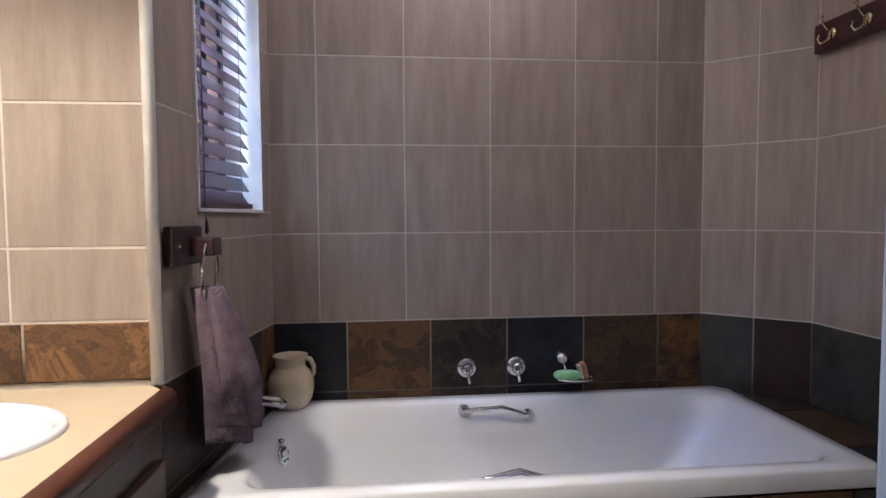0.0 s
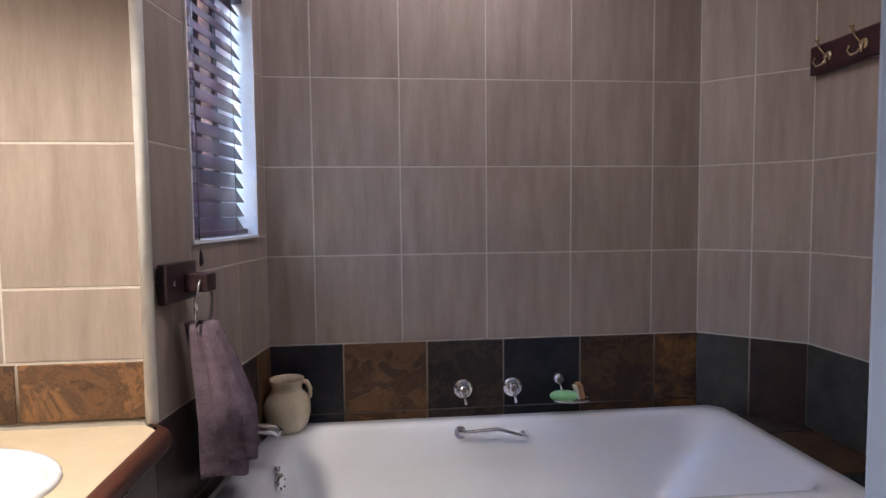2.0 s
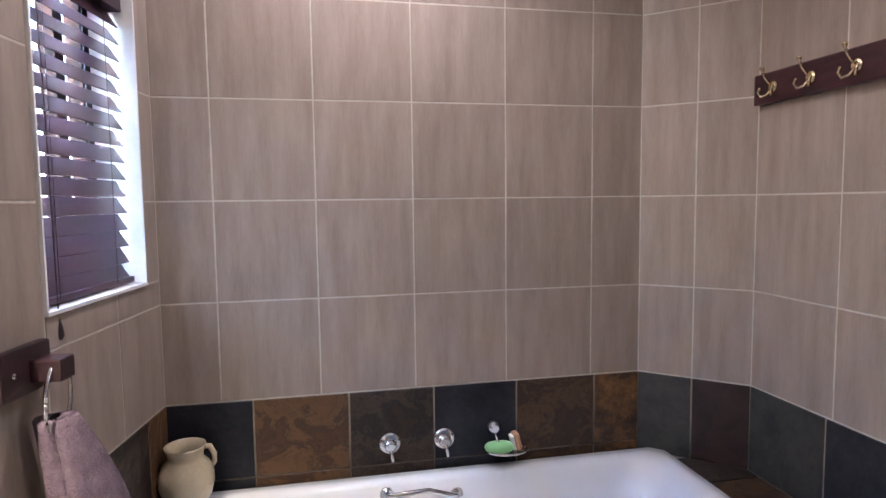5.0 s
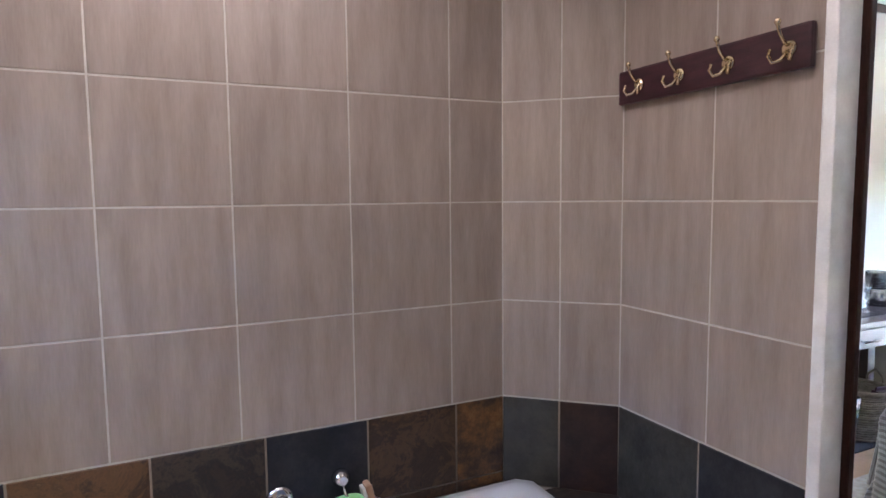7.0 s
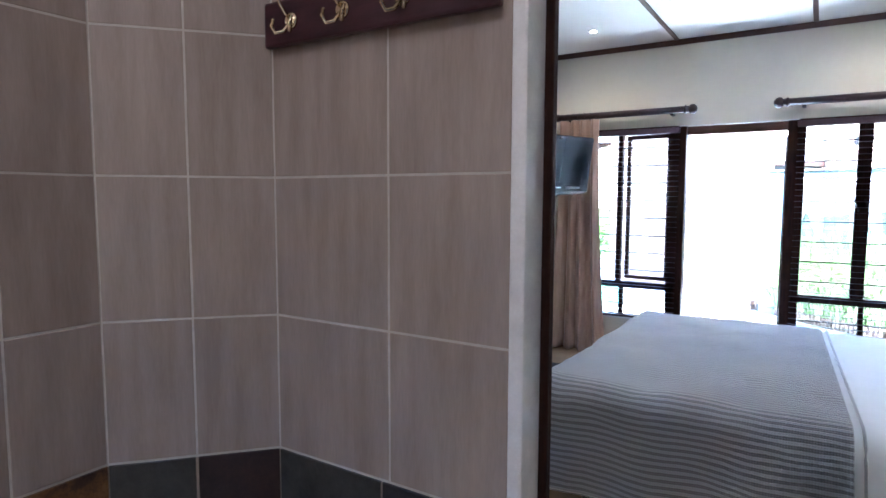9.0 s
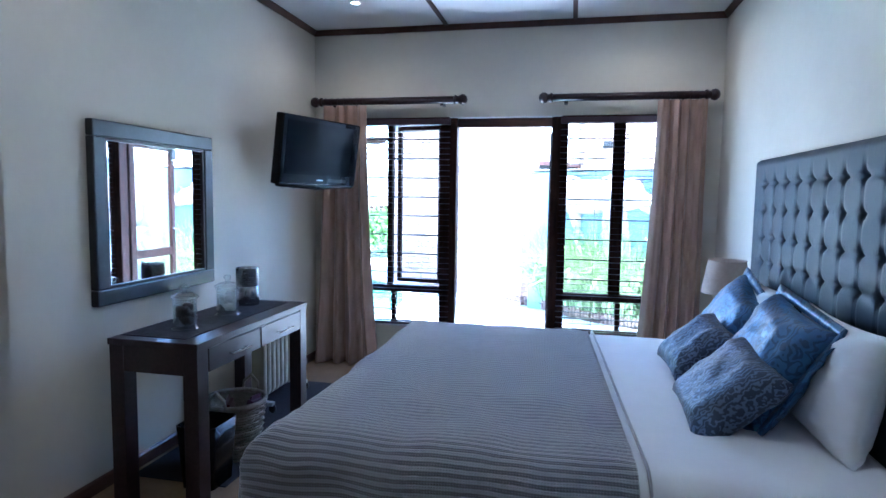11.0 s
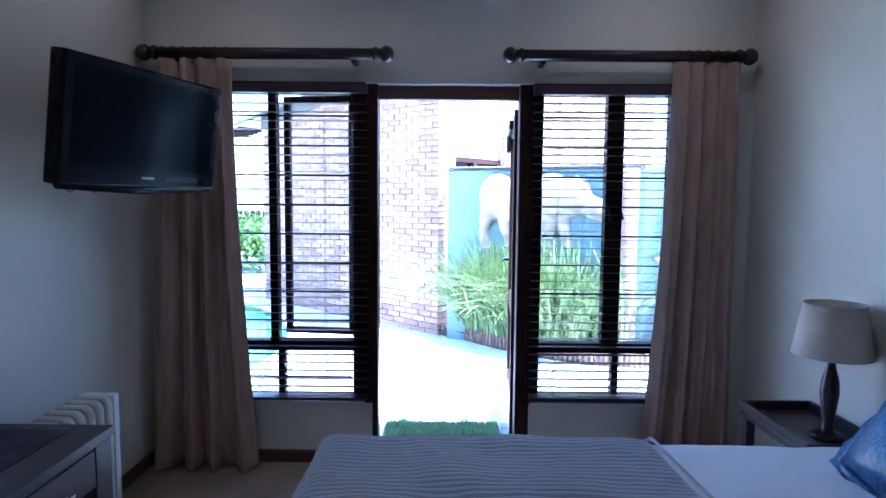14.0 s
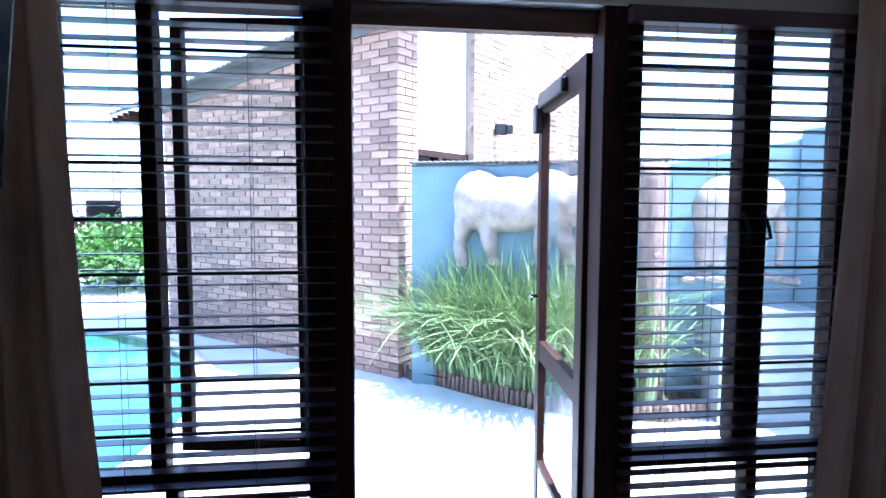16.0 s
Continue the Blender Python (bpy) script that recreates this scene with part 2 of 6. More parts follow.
M_STRIP = mat("brown_ceiling_strip", (0.10, 0.045, 0.030), 0.4, second=(0.06, 0.026, 0.02), scale=6)
M_FLOOR = mat("beige_carpet", (0.36, 0.255, 0.165), 0.95, second=(0.27, 0.19, 0.125), scale=6, bump=0.6, bump_scale=300, spec=0.1)
M_BFLOOR = mat("floor_tile", (0.30, 0.26, 0.22), 0.4, scale=5)
M_MAT = mat("charcoal_mat", (0.055, 0.055, 0.065), 0.95, scale=30, bump=0.7, bump_scale=260, spec=0.1)
M_RUG = mat("pale_woven_rug", (0.45, 0.43, 0.40), 0.95, second=(0.30, 0.28, 0.26), scale=30, bump=0.8, bump_scale=160, spec=0.1)
M_CURTAIN = mat("taupe_curtain_satin", (0.43, 0.295, 0.235), 0.40, second=(0.33, 0.215, 0.165), scale=8, stretch=(4, 4, 0.6), bump=0.15, bump_scale=300, spec=0.3)
M_DUVET = mat("white_cotton", (0.80, 0.82, 0.86), 0.85, second=(0.76, 0.78, 0.82), scale=5, bump=0.25, bump_scale=9, spec=0.2)
M_LEATHER = mat("charcoal_leatherette", (0.013, 0.025, 0.046), 0.48, second=(0.010, 0.019, 0.035), scale=10, bump=0.2, bump_scale=180, spec=0.22)
M_BUTTON = mat("dark_button", (0.02, 0.022, 0.026), 0.5, scale=20)
M_SHADE = mat("linen_lampshade", (0.50, 0.43, 0.37), 0.9, second=(0.44, 0.37, 0.32), scale=40, bump=0.3, bump_scale=260, spec=0.1)
M_BLACKP = mat("black_gloss_plastic", (0.010, 0.010, 0.011), 0.2, scale=14, spec=0.18)
M_SCREEN = mat("tv_screen", (0.003, 0.0035, 0.005), 0.16, second=(0.003, 0.0035, 0.005), scale=0.2, spec=0.06)
M_PALE = mat("pale_plastic", (0.72, 0.70, 0.66), 0.4, scale=10)
M_SILVER = mat("silver_paint", (0.55, 0.56, 0.58), 0.35, 0.3, scale=10)
M_MIRROR = mat("mirror_silver", (0.90, 0.91, 0.91), -0.06, 1.0, second=(0.90, 0.91, 0.91), scale=2)
M_MIRFR = mat("pewter_frame", (0.055, 0.058, 0.066), 0.3, 0.5, second=(0.035, 0.037, 0.042), scale=6)
M_HEATER = mat("cream_enamelled_steel", (0.52, 0.48, 0.39), 0.4, scale=10)
M_RUNNER = mat("dark_runner_cloth", (0.065, 0.060, 0.075), 0.8, second=(0.025, 0.024, 0.030), scale=26, bump=0.3, spec=0.2)
M_CANE = mat("grey_wicker", (0.30, 0.27, 0.23), 0.8, second=(0.16, 0.14, 0.12), scale=24, bump=0.8, bump_scale=120, per_piece=0.25)
M_PURPLE = mat("purple_pack", (0.06, 0.015, 0.045), 0.4, scale=10)
M_RED = mat("dark_red_pack", (0.08, 0.014, 0.022), 0.4, scale=10)
M_COTTON = mat("cotton_wool", (0.80, 0.80, 0.80), 0.95, scale=20, bump=1.0, bump_scale=60)
M_DARKFILL = mat("dark_brown_paper", (0.045, 0.026, 0.018), 0.6, scale=30, bump=0.5)
M_GLASS = glass_mat("clear_glass")
M_JAR = glass_mat("jar_glass", (0.93, 0.96, 0.96), 0.3)
M_GLOW = glow_mat("lit_downlight", (1.0, 0.9, 0.75), 6.0)
M_BAR = mat("black_steel_bar", (0.015, 0.014, 0.014), 0.4, 0.4, scale=20)
M_THROW = stripe_mat("ribbed_throw", (0.140, 0.146, 0.172), (0.325, 0.340, 0.395), 37, "v", 720)


def scroll_mat(name, ground, figure, shine=0.35, scale=9.0, warp=16.0):
    """Cut-velvet scrolls on satin: a warped band pattern in two tones."""
    m = mat(name, ground, shine, scale=14, bump=0.3, bump_scale=20, spec=0.3, shift=True)
    nt, nd = m.node_tree, m.node_tree.nodes
    tc, w, ramp = nd.new("ShaderNodeTexCoord"), nd.new("ShaderNodeTexWave"), nd.new("ShaderNodeValToRGB")
    w.inputs["Scale"].default_value, w.inputs["Distortion"].default_value = scale, warp
    w.inputs["Detail"].default_value, w.inputs["Detail Scale"].default_value = 1.5, 2.2
    nt.links.new(tc.outputs["Object"], w.inputs["Vector"])
    ramp.color_ramp.elements[0].position, ramp.color_ramp.elements[1].position = 0.55, 0.72
    ramp.color_ramp.elements[0].color, ramp.color_ramp.elements[1].color = (*ground, 1), (*figure, 1)
    nt.links.new(w.outputs["Fac"], ramp.inputs["Fac"])
    nt.links.new(ramp.outputs["Color"], nd["Principled BSDF"].inputs["Base Color"])
    return m


M_CUSHA = scroll_mat("slate_blue_scroll_satin", (0.052, 0.132, 0.285), (0.028, 0.072, 0.16), 0.30, 8.0, 18.0)
M_CUSHB = scroll_mat("grey_cut_velvet", (0.036, 0.056, 0.10), (0.115, 0.165, 0.27), 0.42, 17.0, 10.0)
M_BRICK = mat("face_brick", (0.35, 0.225, 0.17), 0.85, second=(0.22, 0.14, 0.11), scale=12, bump=0.4, bump_scale=40, per_piece=0.32, spec=0.2)
M_MORTAR = mat("brick_mortar", (0.32, 0.255, 0.215), 0.95, scale=20, bump=0.3)
M_RENDER = mat("pale_render", (0.72, 0.68, 0.58), 0.85, scale=4, bump=0.15)
M_BLUEW = mat("blue_grey_wall_paint", (0.17, 0.245, 0.285), 0.8, second=(0.135, 0.20, 0.235), scale=4, bump=0.25, bump_scale=30)
M_STATUE = mat("pinkish_cement_relief", (0.40, 0.33, 0.29), 0.85, second=(0.22, 0.175, 0.155), scale=9, bump=0.6, bump_scale=24)
M_PAVE = mat("pale_gravel_paving", (0.60, 0.605, 0.60), 0.9, second=(0.51, 0.51, 0.50), scale=5, bump=0.4, bump_scale=80)
M_SLAB = mat("blue_grey_slab", (0.30, 0.33, 0.35), 0.6, second=(0.22, 0.25, 0.27), scale=6, bump=0.3)
M_TURF = mat("green_turf_mat", (0.20, 0.38, 0.17), 0.95, second=(0.12, 0.24, 0.10), scale=50, bump=1.0, bump_scale=200, per_piece=0.3)
M_LEAF = mat("strap_leaf", (0.25, 0.33, 0.13), 0.30, second=(0.08, 0.13, 0.05), scale=6, per_piece=0.45)
M_BUSH = mat("bush_leaf", (0.15, 0.27, 0.06), 0.5, second=(0.07, 0.14, 0.03), scale=5, per_piece=0.5)
M_LOG = mat("weathered_log", (0.26, 0.17, 0.14), 0.9, second=(0.15, 0.10, 0.085), scale=5, stretch=(10, 10, 1.5), bump=0.7, bump_scale=30, per_piece=0.2)
M_SOIL = mat("garden_soil", (0.10, 0.075, 0.05), 0.95, scale=12, bump=0.8)
M_WATER = mat("pool_water", (0.022, 0.090, 0.075), 0.06, second=(0.035, 0.12, 0.10), scale=2, bump=0.06, bump_scale=6)
M_ROOFS = mat("corrugated_roof_sheet", (0.13, 0.125, 0.12), 0.6, 0.2, scale=4)
M_KICK = mat("pale_kick_panel", (0.70, 0.68, 0.62), 0.5, scale=8)


# Mesh helpers
def box(bm, x0, x1, y0, y1, z0, z1, bevel=0.0, rot=None):
    r = bmesh.ops.create_cube(bm, size=1.0)
    m = Matrix.Translation(((x0 + x1) / 2, (y0 + y1) / 2, (z0 + z1) / 2)) @ Matrix.Diagonal((x1 - x0, y1 - y0, z1 - z0, 1))
    bmesh.ops.transform(bm, matrix=m, verts=r["verts"])
    if bevel:
        es = list({e for v in r["verts"] for e in v.link_edges})
        bmesh.ops.bevel(bm, geom=es, offset=bevel, segments=2, affect="EDGES", profile=0.6)
    return bm


def bx(*a, **k):
    return box(bmesh.new(), *a, **k)


def ring_surface(bm, rings, closed=True, cap0=False, cap1=False, uvs=None):
    vs = [[bm.verts.new(p) for p in r] for r in rings]
    lay = bm.loops.layers.uv.verify() if uvs else None
    n = len(rings[0])
    for i in range(len(rings) - 1):
        for j in range(n if closed else n - 1):
            k = (j + 1) % n
            f = bm.faces.new((vs[i][j], vs[i][k], vs[i + 1][k], vs[i + 1][j]))
            f.smooth = True
            if lay:
                for lo, q in zip(f.loops, ((i, j), (i, k), (i + 1, k), (i + 1, j))):
                    lo[lay].uv = uvs[q[0]][q[1]]
    if cap0:
        bm.faces.new(list(reversed(vs[0])))
    if cap1:
        bm.faces.new(vs[-1])
    return bm


def lathe(profile, at=(0, 0, 0), seg=28, axis="z", bm=None, cap=True):
    bm = bm or bmesh.new()
    rings = []
    for r, h in profile:
        ring = []
        for k in range(seg):
            a = 2 * math.pi * k / seg
            c, s = r * math.cos(a), r * math.sin(a)
            p = {"z": (c, s, h), "y": (s, h, c), "x": (h, c, s)}[axis]
            ring.append((at[0] + p[0], at[1] + p[1], at[2] + p[2]))
        rings.append(ring)
    return ring_surface(bm, rings, True, cap, cap)


def tube(points, r, seg=10, bm=None, radii=None):
    bm = bm or bmesh.new()
    pts = [Vector(p) for p in points]
    rings, up = [], Vector((0.13, 0.21, 1)).normalized()
    for i, p in enumerate(pts):
        d = (pts[min(i + 1, len(pts) - 1)] - pts[max(i - 1, 0)]).normalized()
        a = d.cross(up)
        if a.length < 0.2:
            a = d.cross(Vector((1, 0.1, 0)))
        a.normalize()
        b = d.cross(a)
        rr = radii[i] if radii else r
        rings.append([p + rr * (math.cos(t) * a + math.sin(t) * b) for t in [2 * math.pi * k / seg for k in range(seg)]])
    return ring_surface(bm, rings, True, True, True)


def finish(name, bm, material):
    bmesh.ops.recalc_face_normals(bm, faces=bm.faces)
    me = bpy.data.meshes.new(name)
    bm.to_mesh(me)
    bm.free()
    me.materials.append(material)
    return me


def part(name, bm, material, parent=None, label=""):
    ob = new(name, finish(name, bm, material))
    if parent is not None:
        ob.parent = parent
    if label:
        tagged(ob, label)
    return ob


def thing(name, label, category, at=(0, 0, 0), group="", kind="", m=None):
    """An Empty at the thing's base; its parts are built in its own axes."""
    ob = new(name)
    ob.empty_display_size = 0.05
    ob.matrix_basis = m if m is not None else Matrix.Translation(at)
    return tagged(ob, label, category, group, kind)


def solid(name, bm, material, label, category, group="", kind=""):
    return tagged(part(name, bm, material), label, category, group, kind)


def setting(name, bm, material, label, category="wall"):
    return solid(name, bm, material, label, category, kind="structure")


# ---- The bathroom shell ----
BC, RC = 2.60, 2.89  # ceiling heights of bathroom and bedroom
FZ = -0.085  # the floor of both rooms
WALLX = 6.585
BACKY = 2.23
C0, C1, E0 = (-0.175, BACKY), (1.378, BACKY), (1.64, 1.99)
NC = (-0.282, 1.465)
ROWS_Z = (0.885, 1.192, 1.497, 1.799, 2.102, 2.405, BC)
T = 0.006  # tile thickness


def wall_slab(name, p, q, z0, z1, depth, material, label, holes=()):
    """A wall from p to q (plan points; its face looks to the left of p->q), depth behind the face; holes: (s0, s1, z0, z1)."""
    p, q = Vector((*p, 0)), Vector((*q, 0))
    d = (q - p).normalized()
    nrm, length, bm = Vector((-d.y, d.x, 0)), (q - p).length, bmesh.new()
    cuts_s = sorted({0.0, length, *[h[0] for h in holes], *[h[1] for h in holes]})
    cuts_z = sorted({z0, z1, *[h[2] for h in holes], *[h[3] for h in holes]})
    for a, b in zip(cuts_s, cuts_s[1:]):
        for c, e in zip(cuts_z, cuts_z[1:]):
            if any(h[0] - 1e-6 <= a and b <= h[1] + 1e-6 and h[2] - 1e-6 <= c and e <= h[3] + 1e-6 for h in holes):
                continue
            vs = [bm.verts.new(p + d * s - nrm * k + Vector((0, 0, z))) for s, k, z in
                  ((a, 0, c), (b, 0, c), (b, depth, c), (a, depth, c), (a, 0, e), (b, 0, e), (b, depth, e), (a, depth, e))]
            for f in ((0, 1, 2, 3), (4, 5, 6, 7), (0, 1, 5, 4), (1, 2, 6, 5), (2, 3, 7, 6), (3, 0, 4, 7)):
                bm.faces.new([vs[i] for i in f])
    bmesh.ops.remove_doubles(bm, verts=bm.verts, dist=1e-5)
    return setting(name, bm, material, label)


tile_meshes = {}


def lay_tile(parent, p, d, s0, s1, z0, z1, material, name="tile", gap=0.002, uneven=0.0):
    """One bevelled tile on a wall face that starts at p and runs along d; its front stands T proud of the wall."""
    w, h = s1 - s0 - 2 * gap, z1 - z0 - 2 * gap
    key = (round(w, 3), round(h, 3), material.name)
    if key not in tile_meshes:
        bm = bx(-w / 2, w / 2, 0, T + 0.004, -h / 2, h / 2)
        front = [e for e in bm.edges if all(v.co.y > T for v in e.verts)]
        bmesh.ops.bevel(bm, geom=front, offset=0.0015, segments=1, affect="EDGES")
        tile_meshes[key] = finish(name, bm, material)
    ob = new(name, tile_meshes[key])
    c = Vector((*p, 0)) + Vector((*d, 0)) * ((s0 + s1) / 2)
    nrm = Vector((-d[1], d[0], 0))
    c -= nrm * (0.0088 - uneven)
    m = Matrix(((d[0], nrm.x, 0, c.x), (d[1], nrm.y, 0, c.y), (0, 0, 1, (z0 + z1) / 2), (0, 0, 0, 1)))
    ob.parent = parent
    ob.matrix_basis = m
    return ob


def tiled(wall, p, q, joints, rows, material=None, skip=(), materials=None, name="tile", uneven=0.0):
    p2, q2 = Vector(p), Vector(q)
    d = (q2 - p2).normalized()
    base = p2
    i = 0
    for a, b in zip(joints, joints[1:]):
        for c, e in zip(rows, rows[1:]):
            if any(a < k[1] - 1e-4 and b > k[0] + 1e-4 and c < k[3] - 1e-4 and e > k[2] + 1e-4 for k in skip):
                # cut the tile round the opening
                for k in skip:
                    if c < k[2] < e:
                        lay_tile(wall, base, d, a, b, c, k[2], material, name)
                    if a < k[0] < b and not c < k[2] < e:
                        lay_tile(wall, base, d, a, k[0], c, e, material, name)
                    if a < k[1] < b and not c < k[2] < e:
                        lay_tile(wall, base, d, k[1], b, c, e, material, name)
                    if a < k[0] < b and c < k[2] < e:
                        lay_tile(wall, base, d, a, k[0], k[2], e, material, name)
                    if a < k[1] < b and c < k[2] < e:
                        lay_tile(wall, base, d, k[1], b, k[2], e, material, name)
                continue
            lay_tile(wall, base, d, a, b, c, e, materials[i % len(materials)] if materials else material, name, uneven=uneven * random.random())
            i += 1


# faces run so that the room lies to the left of each p->q
win_len = (Vector(C0) - Vector(NC)).length
WIN = (0.211, 0.678, 1.265, 2.102)  # bathroom window: along the wall, and in height (from NC)
w_back = wall_slab("wall_back", (C1[0], C1[1]), (C0[0], C0[1]), FZ, BC, 0.15, M_GROUT, "bathroom wall of beige streaked tiles over a slate border")
w_diag = wall_slab("wall_corner", E0, C1, FZ, BC, 0.12, M_GROUT, "angled corner wall of beige tiles over slate")
w_end = wall_slab("wall_end", (1.64, 1.392), E0, FZ, BC, 0.10, M_GROUT, "tiled wall beside the bathroom doorway")
w_win = wall_slab("wall_window", C0, NC, FZ, BC, 0.16, M_GROUT, "tiled wall with a small blind-covered window", holes=[(win_len - WIN[1], win_len - WIN[0], WIN[2], WIN[3])])
w_van = wall_slab("wall_vanity", (NC[0], NC[1]), (-0.92, 1.465), FZ, BC, 0.12, M_GROUT, "brightly lit tiled wall beside the vanity")
w_mir = wall_slab("wall_west", (-0.92, 1.465), (-0.92, -0.6), FZ, BC, 0.12, M_GROUT, "tiled wall behind the vanity")
w_sou = wall_slab("wall_south", (-0.92, -0.6), (1.64, -0.6), FZ, BC, 0.12, M_GROUT, "plain bathroom wall behind the start")
w_door = wall_slab("wall_doorside", (1.64, -0.6), (1.64, 1.392), FZ, BC, 0.10, M_GROUT, "wall with the doorway between bathroom and bedroom",
                   holes=[(1.39, 1.992, FZ, 2.06)])


def rev(joints, length):
    return sorted(length - j for j in joints)


bl = C1[0] - C0[0]
tiled(w_back, C1, C0, rev([0, 0.162, 0.461, 0.763, 1.070, 1.374, bl], bl), ROWS_Z, M_TILE)
dl = (Vector(C1) - Vector(E0)).length
tiled(w_diag, E0, C1, [0, dl / 2, dl], ROWS_Z, M_TILE)
tiled(w_end, (1.64, 1.415), E0, [0, 0.262, 0.575], ROWS_Z, M_TILE)
tiled(w_win, C0, NC, rev([0, 0.211, 0.517, win_len], win_len), ROWS_Z, M_TILE, skip=[(win_len - WIN[1], win_len - WIN[0], WIN[2], WIN[3])])
tiled(w_van, (NC[0] - 0.004, NC[1]), (-0.92, 1.465), [0, 0.285, 0.589, 0.626], (1.03, 1.187, 1.489, 1.792, 2.096, 2.4, BC), M_TILE)
tiled(w_mir, (-0.92, 1.465), (-0.92, -0.6), [0, 0.3, 0.604, 0.908, 1.212, 1.516, 1.82, 2.065], (1.187, 1.489, 1.792, 2.096, 2.4, BC), M_TILE)
tiled(w_sou, (-0.92, -0.6), (1.64, -0.6), [0.304 * k for k in range(9)] + [2.56], [0.28 + 0.304 * k for k in range(8)], M_TILE)
tiled(w_door, (1.64, -0.6), (1.64, 0.75), [0.304 * k for k in range(5)], [0.28 + 0.304 * k for k in range(8)], M_TILE)
# slate border and tub surround, each slab its own colour
SZ = (0.603, 0.885)


def slates(wall, p, q, joints, mats, rows=SZ):
    d = (Vector(q) - Vector(p)).normalized()
    n = Vector((-d.y, d.x))
    bed = bmesh.new()
    ring_surface(bed, [[(p[0] + d.x * s + n.x * o, p[1] + d.y * s + n.y * o, z) for z, o in ((rows[0], -0.003), (rows[1] - 0.004, -0.003), (rows[1] - 0.004, 0.0030), (rows[0], 0.0030))]
                       for s in (joints[0] + 0.001, joints[-1] - 0.001)], True, True, True)
    part("grout_bed", bed, M_DGROUT, wall)
    if rows is SZ and wall in (w_back, w_win):
        for a, b, m in zip(joints, joints[1:], mats):
            lay_tile(wall, p, d, a, b, SZ[0], 0.638, m, "slate_tile", 0.002, 0.003)
        rows = (0.638, rows[1])
    for a, b, m in zip(joints, joints[1:], mats):
        lay_tile(wall, p, d, a, b, rows[0], rows[1], m, "slate_tile", 0.0028, 0.003 + 0.002 * random.random())


slates(w_back, C1, C0, rev([0, 0.254, 0.546, 0.821, 1.104, 1.386, bl], bl), [S_RUST, S_BROWN, S_BLACK, S_DARK, S_GOLD, S_BLACK])
slates(w_diag, E0, C1, [0, dl / 2, dl], [S_MAROON, S_GREY])
slates(w_end, (1.64, 1.415), E0, [0, 0.28, 0.575], [S_BLACK, S_GREY])
slates(w_win, C0, NC, [0, 0.13, 0.42, win_len], [S_AMBER, S_DARK, S_MAROON])
slates(w_van, (NC[0] - 0.004, NC[1]), (-0.92, 1.465), [0, 0.262, 0.55, 0.626], [S_AMBER, S_GOLD, S_DARK], (0.902, 1.03))
setting("floor_bathroom", bx(-1.05, 1.74, -0.72, 2.4, FZ - 0.1, FZ), M_BFLOOR, "plain tiled bathroom floor", "floor")
setting("ceiling_bathroom", bx(-1.05, 1.74, -0.72, 2.4, BC, BC + 0.08), M_CEIL, "white bathroom ceiling", "ceiling")
# trims: rounded corner beads
setting("trim_corner_bead", lathe([(0.013, 0.893), (0.013, BC)], (NC[0] + 0.003, NC[1] - 0.006, 0), 14), M_TRIMW, "white rounded tile edge trim", "trim")
setting("trim_doorway_bead", bx(1.630, 1.7425, 1.385, 1.4145, FZ, BC, bevel=0.006), M_TRIMW, "pale painted end of the tiled wall", "trim")

# a pale blue partition closes off the corner behind the start
setting("wall_partition", bx(0.486, 1.638, 0.400, 0.455, FZ, 2.1, bevel=0.004), M_PARTITION, "pale blue painted end of a shower partition")

# bathroom window: white reveal, frame, glass, venetian blind
wd = (Vector(NC) - Vector(C0)).normalized()          # along the wall, from the corner towards the vanity
wnrm = Vector((-wd.y, wd.x))                         # into the room
WM = Matrix(((wd.x, wnrm.x, 0, C0[0]), (wd.y, wnrm.y, 0, C0[1]), (0, 0, 1, 0), (0, 0, 0, 1)))
s0, s1 = win_len - WIN[1], win_len - WIN[0]
z0, z1 = WIN[2], WIN[3]
rv = bmesh.new()
for b in ((s0, s0 + 0.006, -0.16, 0.008, z0, z1), (s1 - 0.006, s1, -0.16, 0.008, z0, z1), (s0, s1, -0.16, 0.010, z0, z0 + 0.008), (s0, s1, -0.16, 0.008, z1 - 0.008, z1)):
    box(rv, *b)
bw = thing("window_1", "small bathroom window with white reveal", "window", kind="structure", m=WM)
part("window_sill", rv, M_REVEAL, bw, "white painted reveal")
fr = bmesh.new()
for b in ((s0 + 0.006, s0 + 0.05, -0.15, -0.11, z0, z1), (s1 - 0.05, s1 - 0.006, -0.15, -0.11, z0, z1), (s0, s1, -0.15, -0.11, z0, z0 + 0.05), (s0, s1, -0.15, -0.11, z1 - 0.05, z1),
          (s0 + 0.13, s0 + 0.17, -0.15, -0.11, z0, z1)):
    box(fr, *b)
part("window_frame", fr, M_FRAME, bw)
pane = part("pane", bx(s0 + 0.02, s1 - 0.02, -0.135, -0.131, z0, z1), M_GLASS, bw)
pane.visible_shadow = False


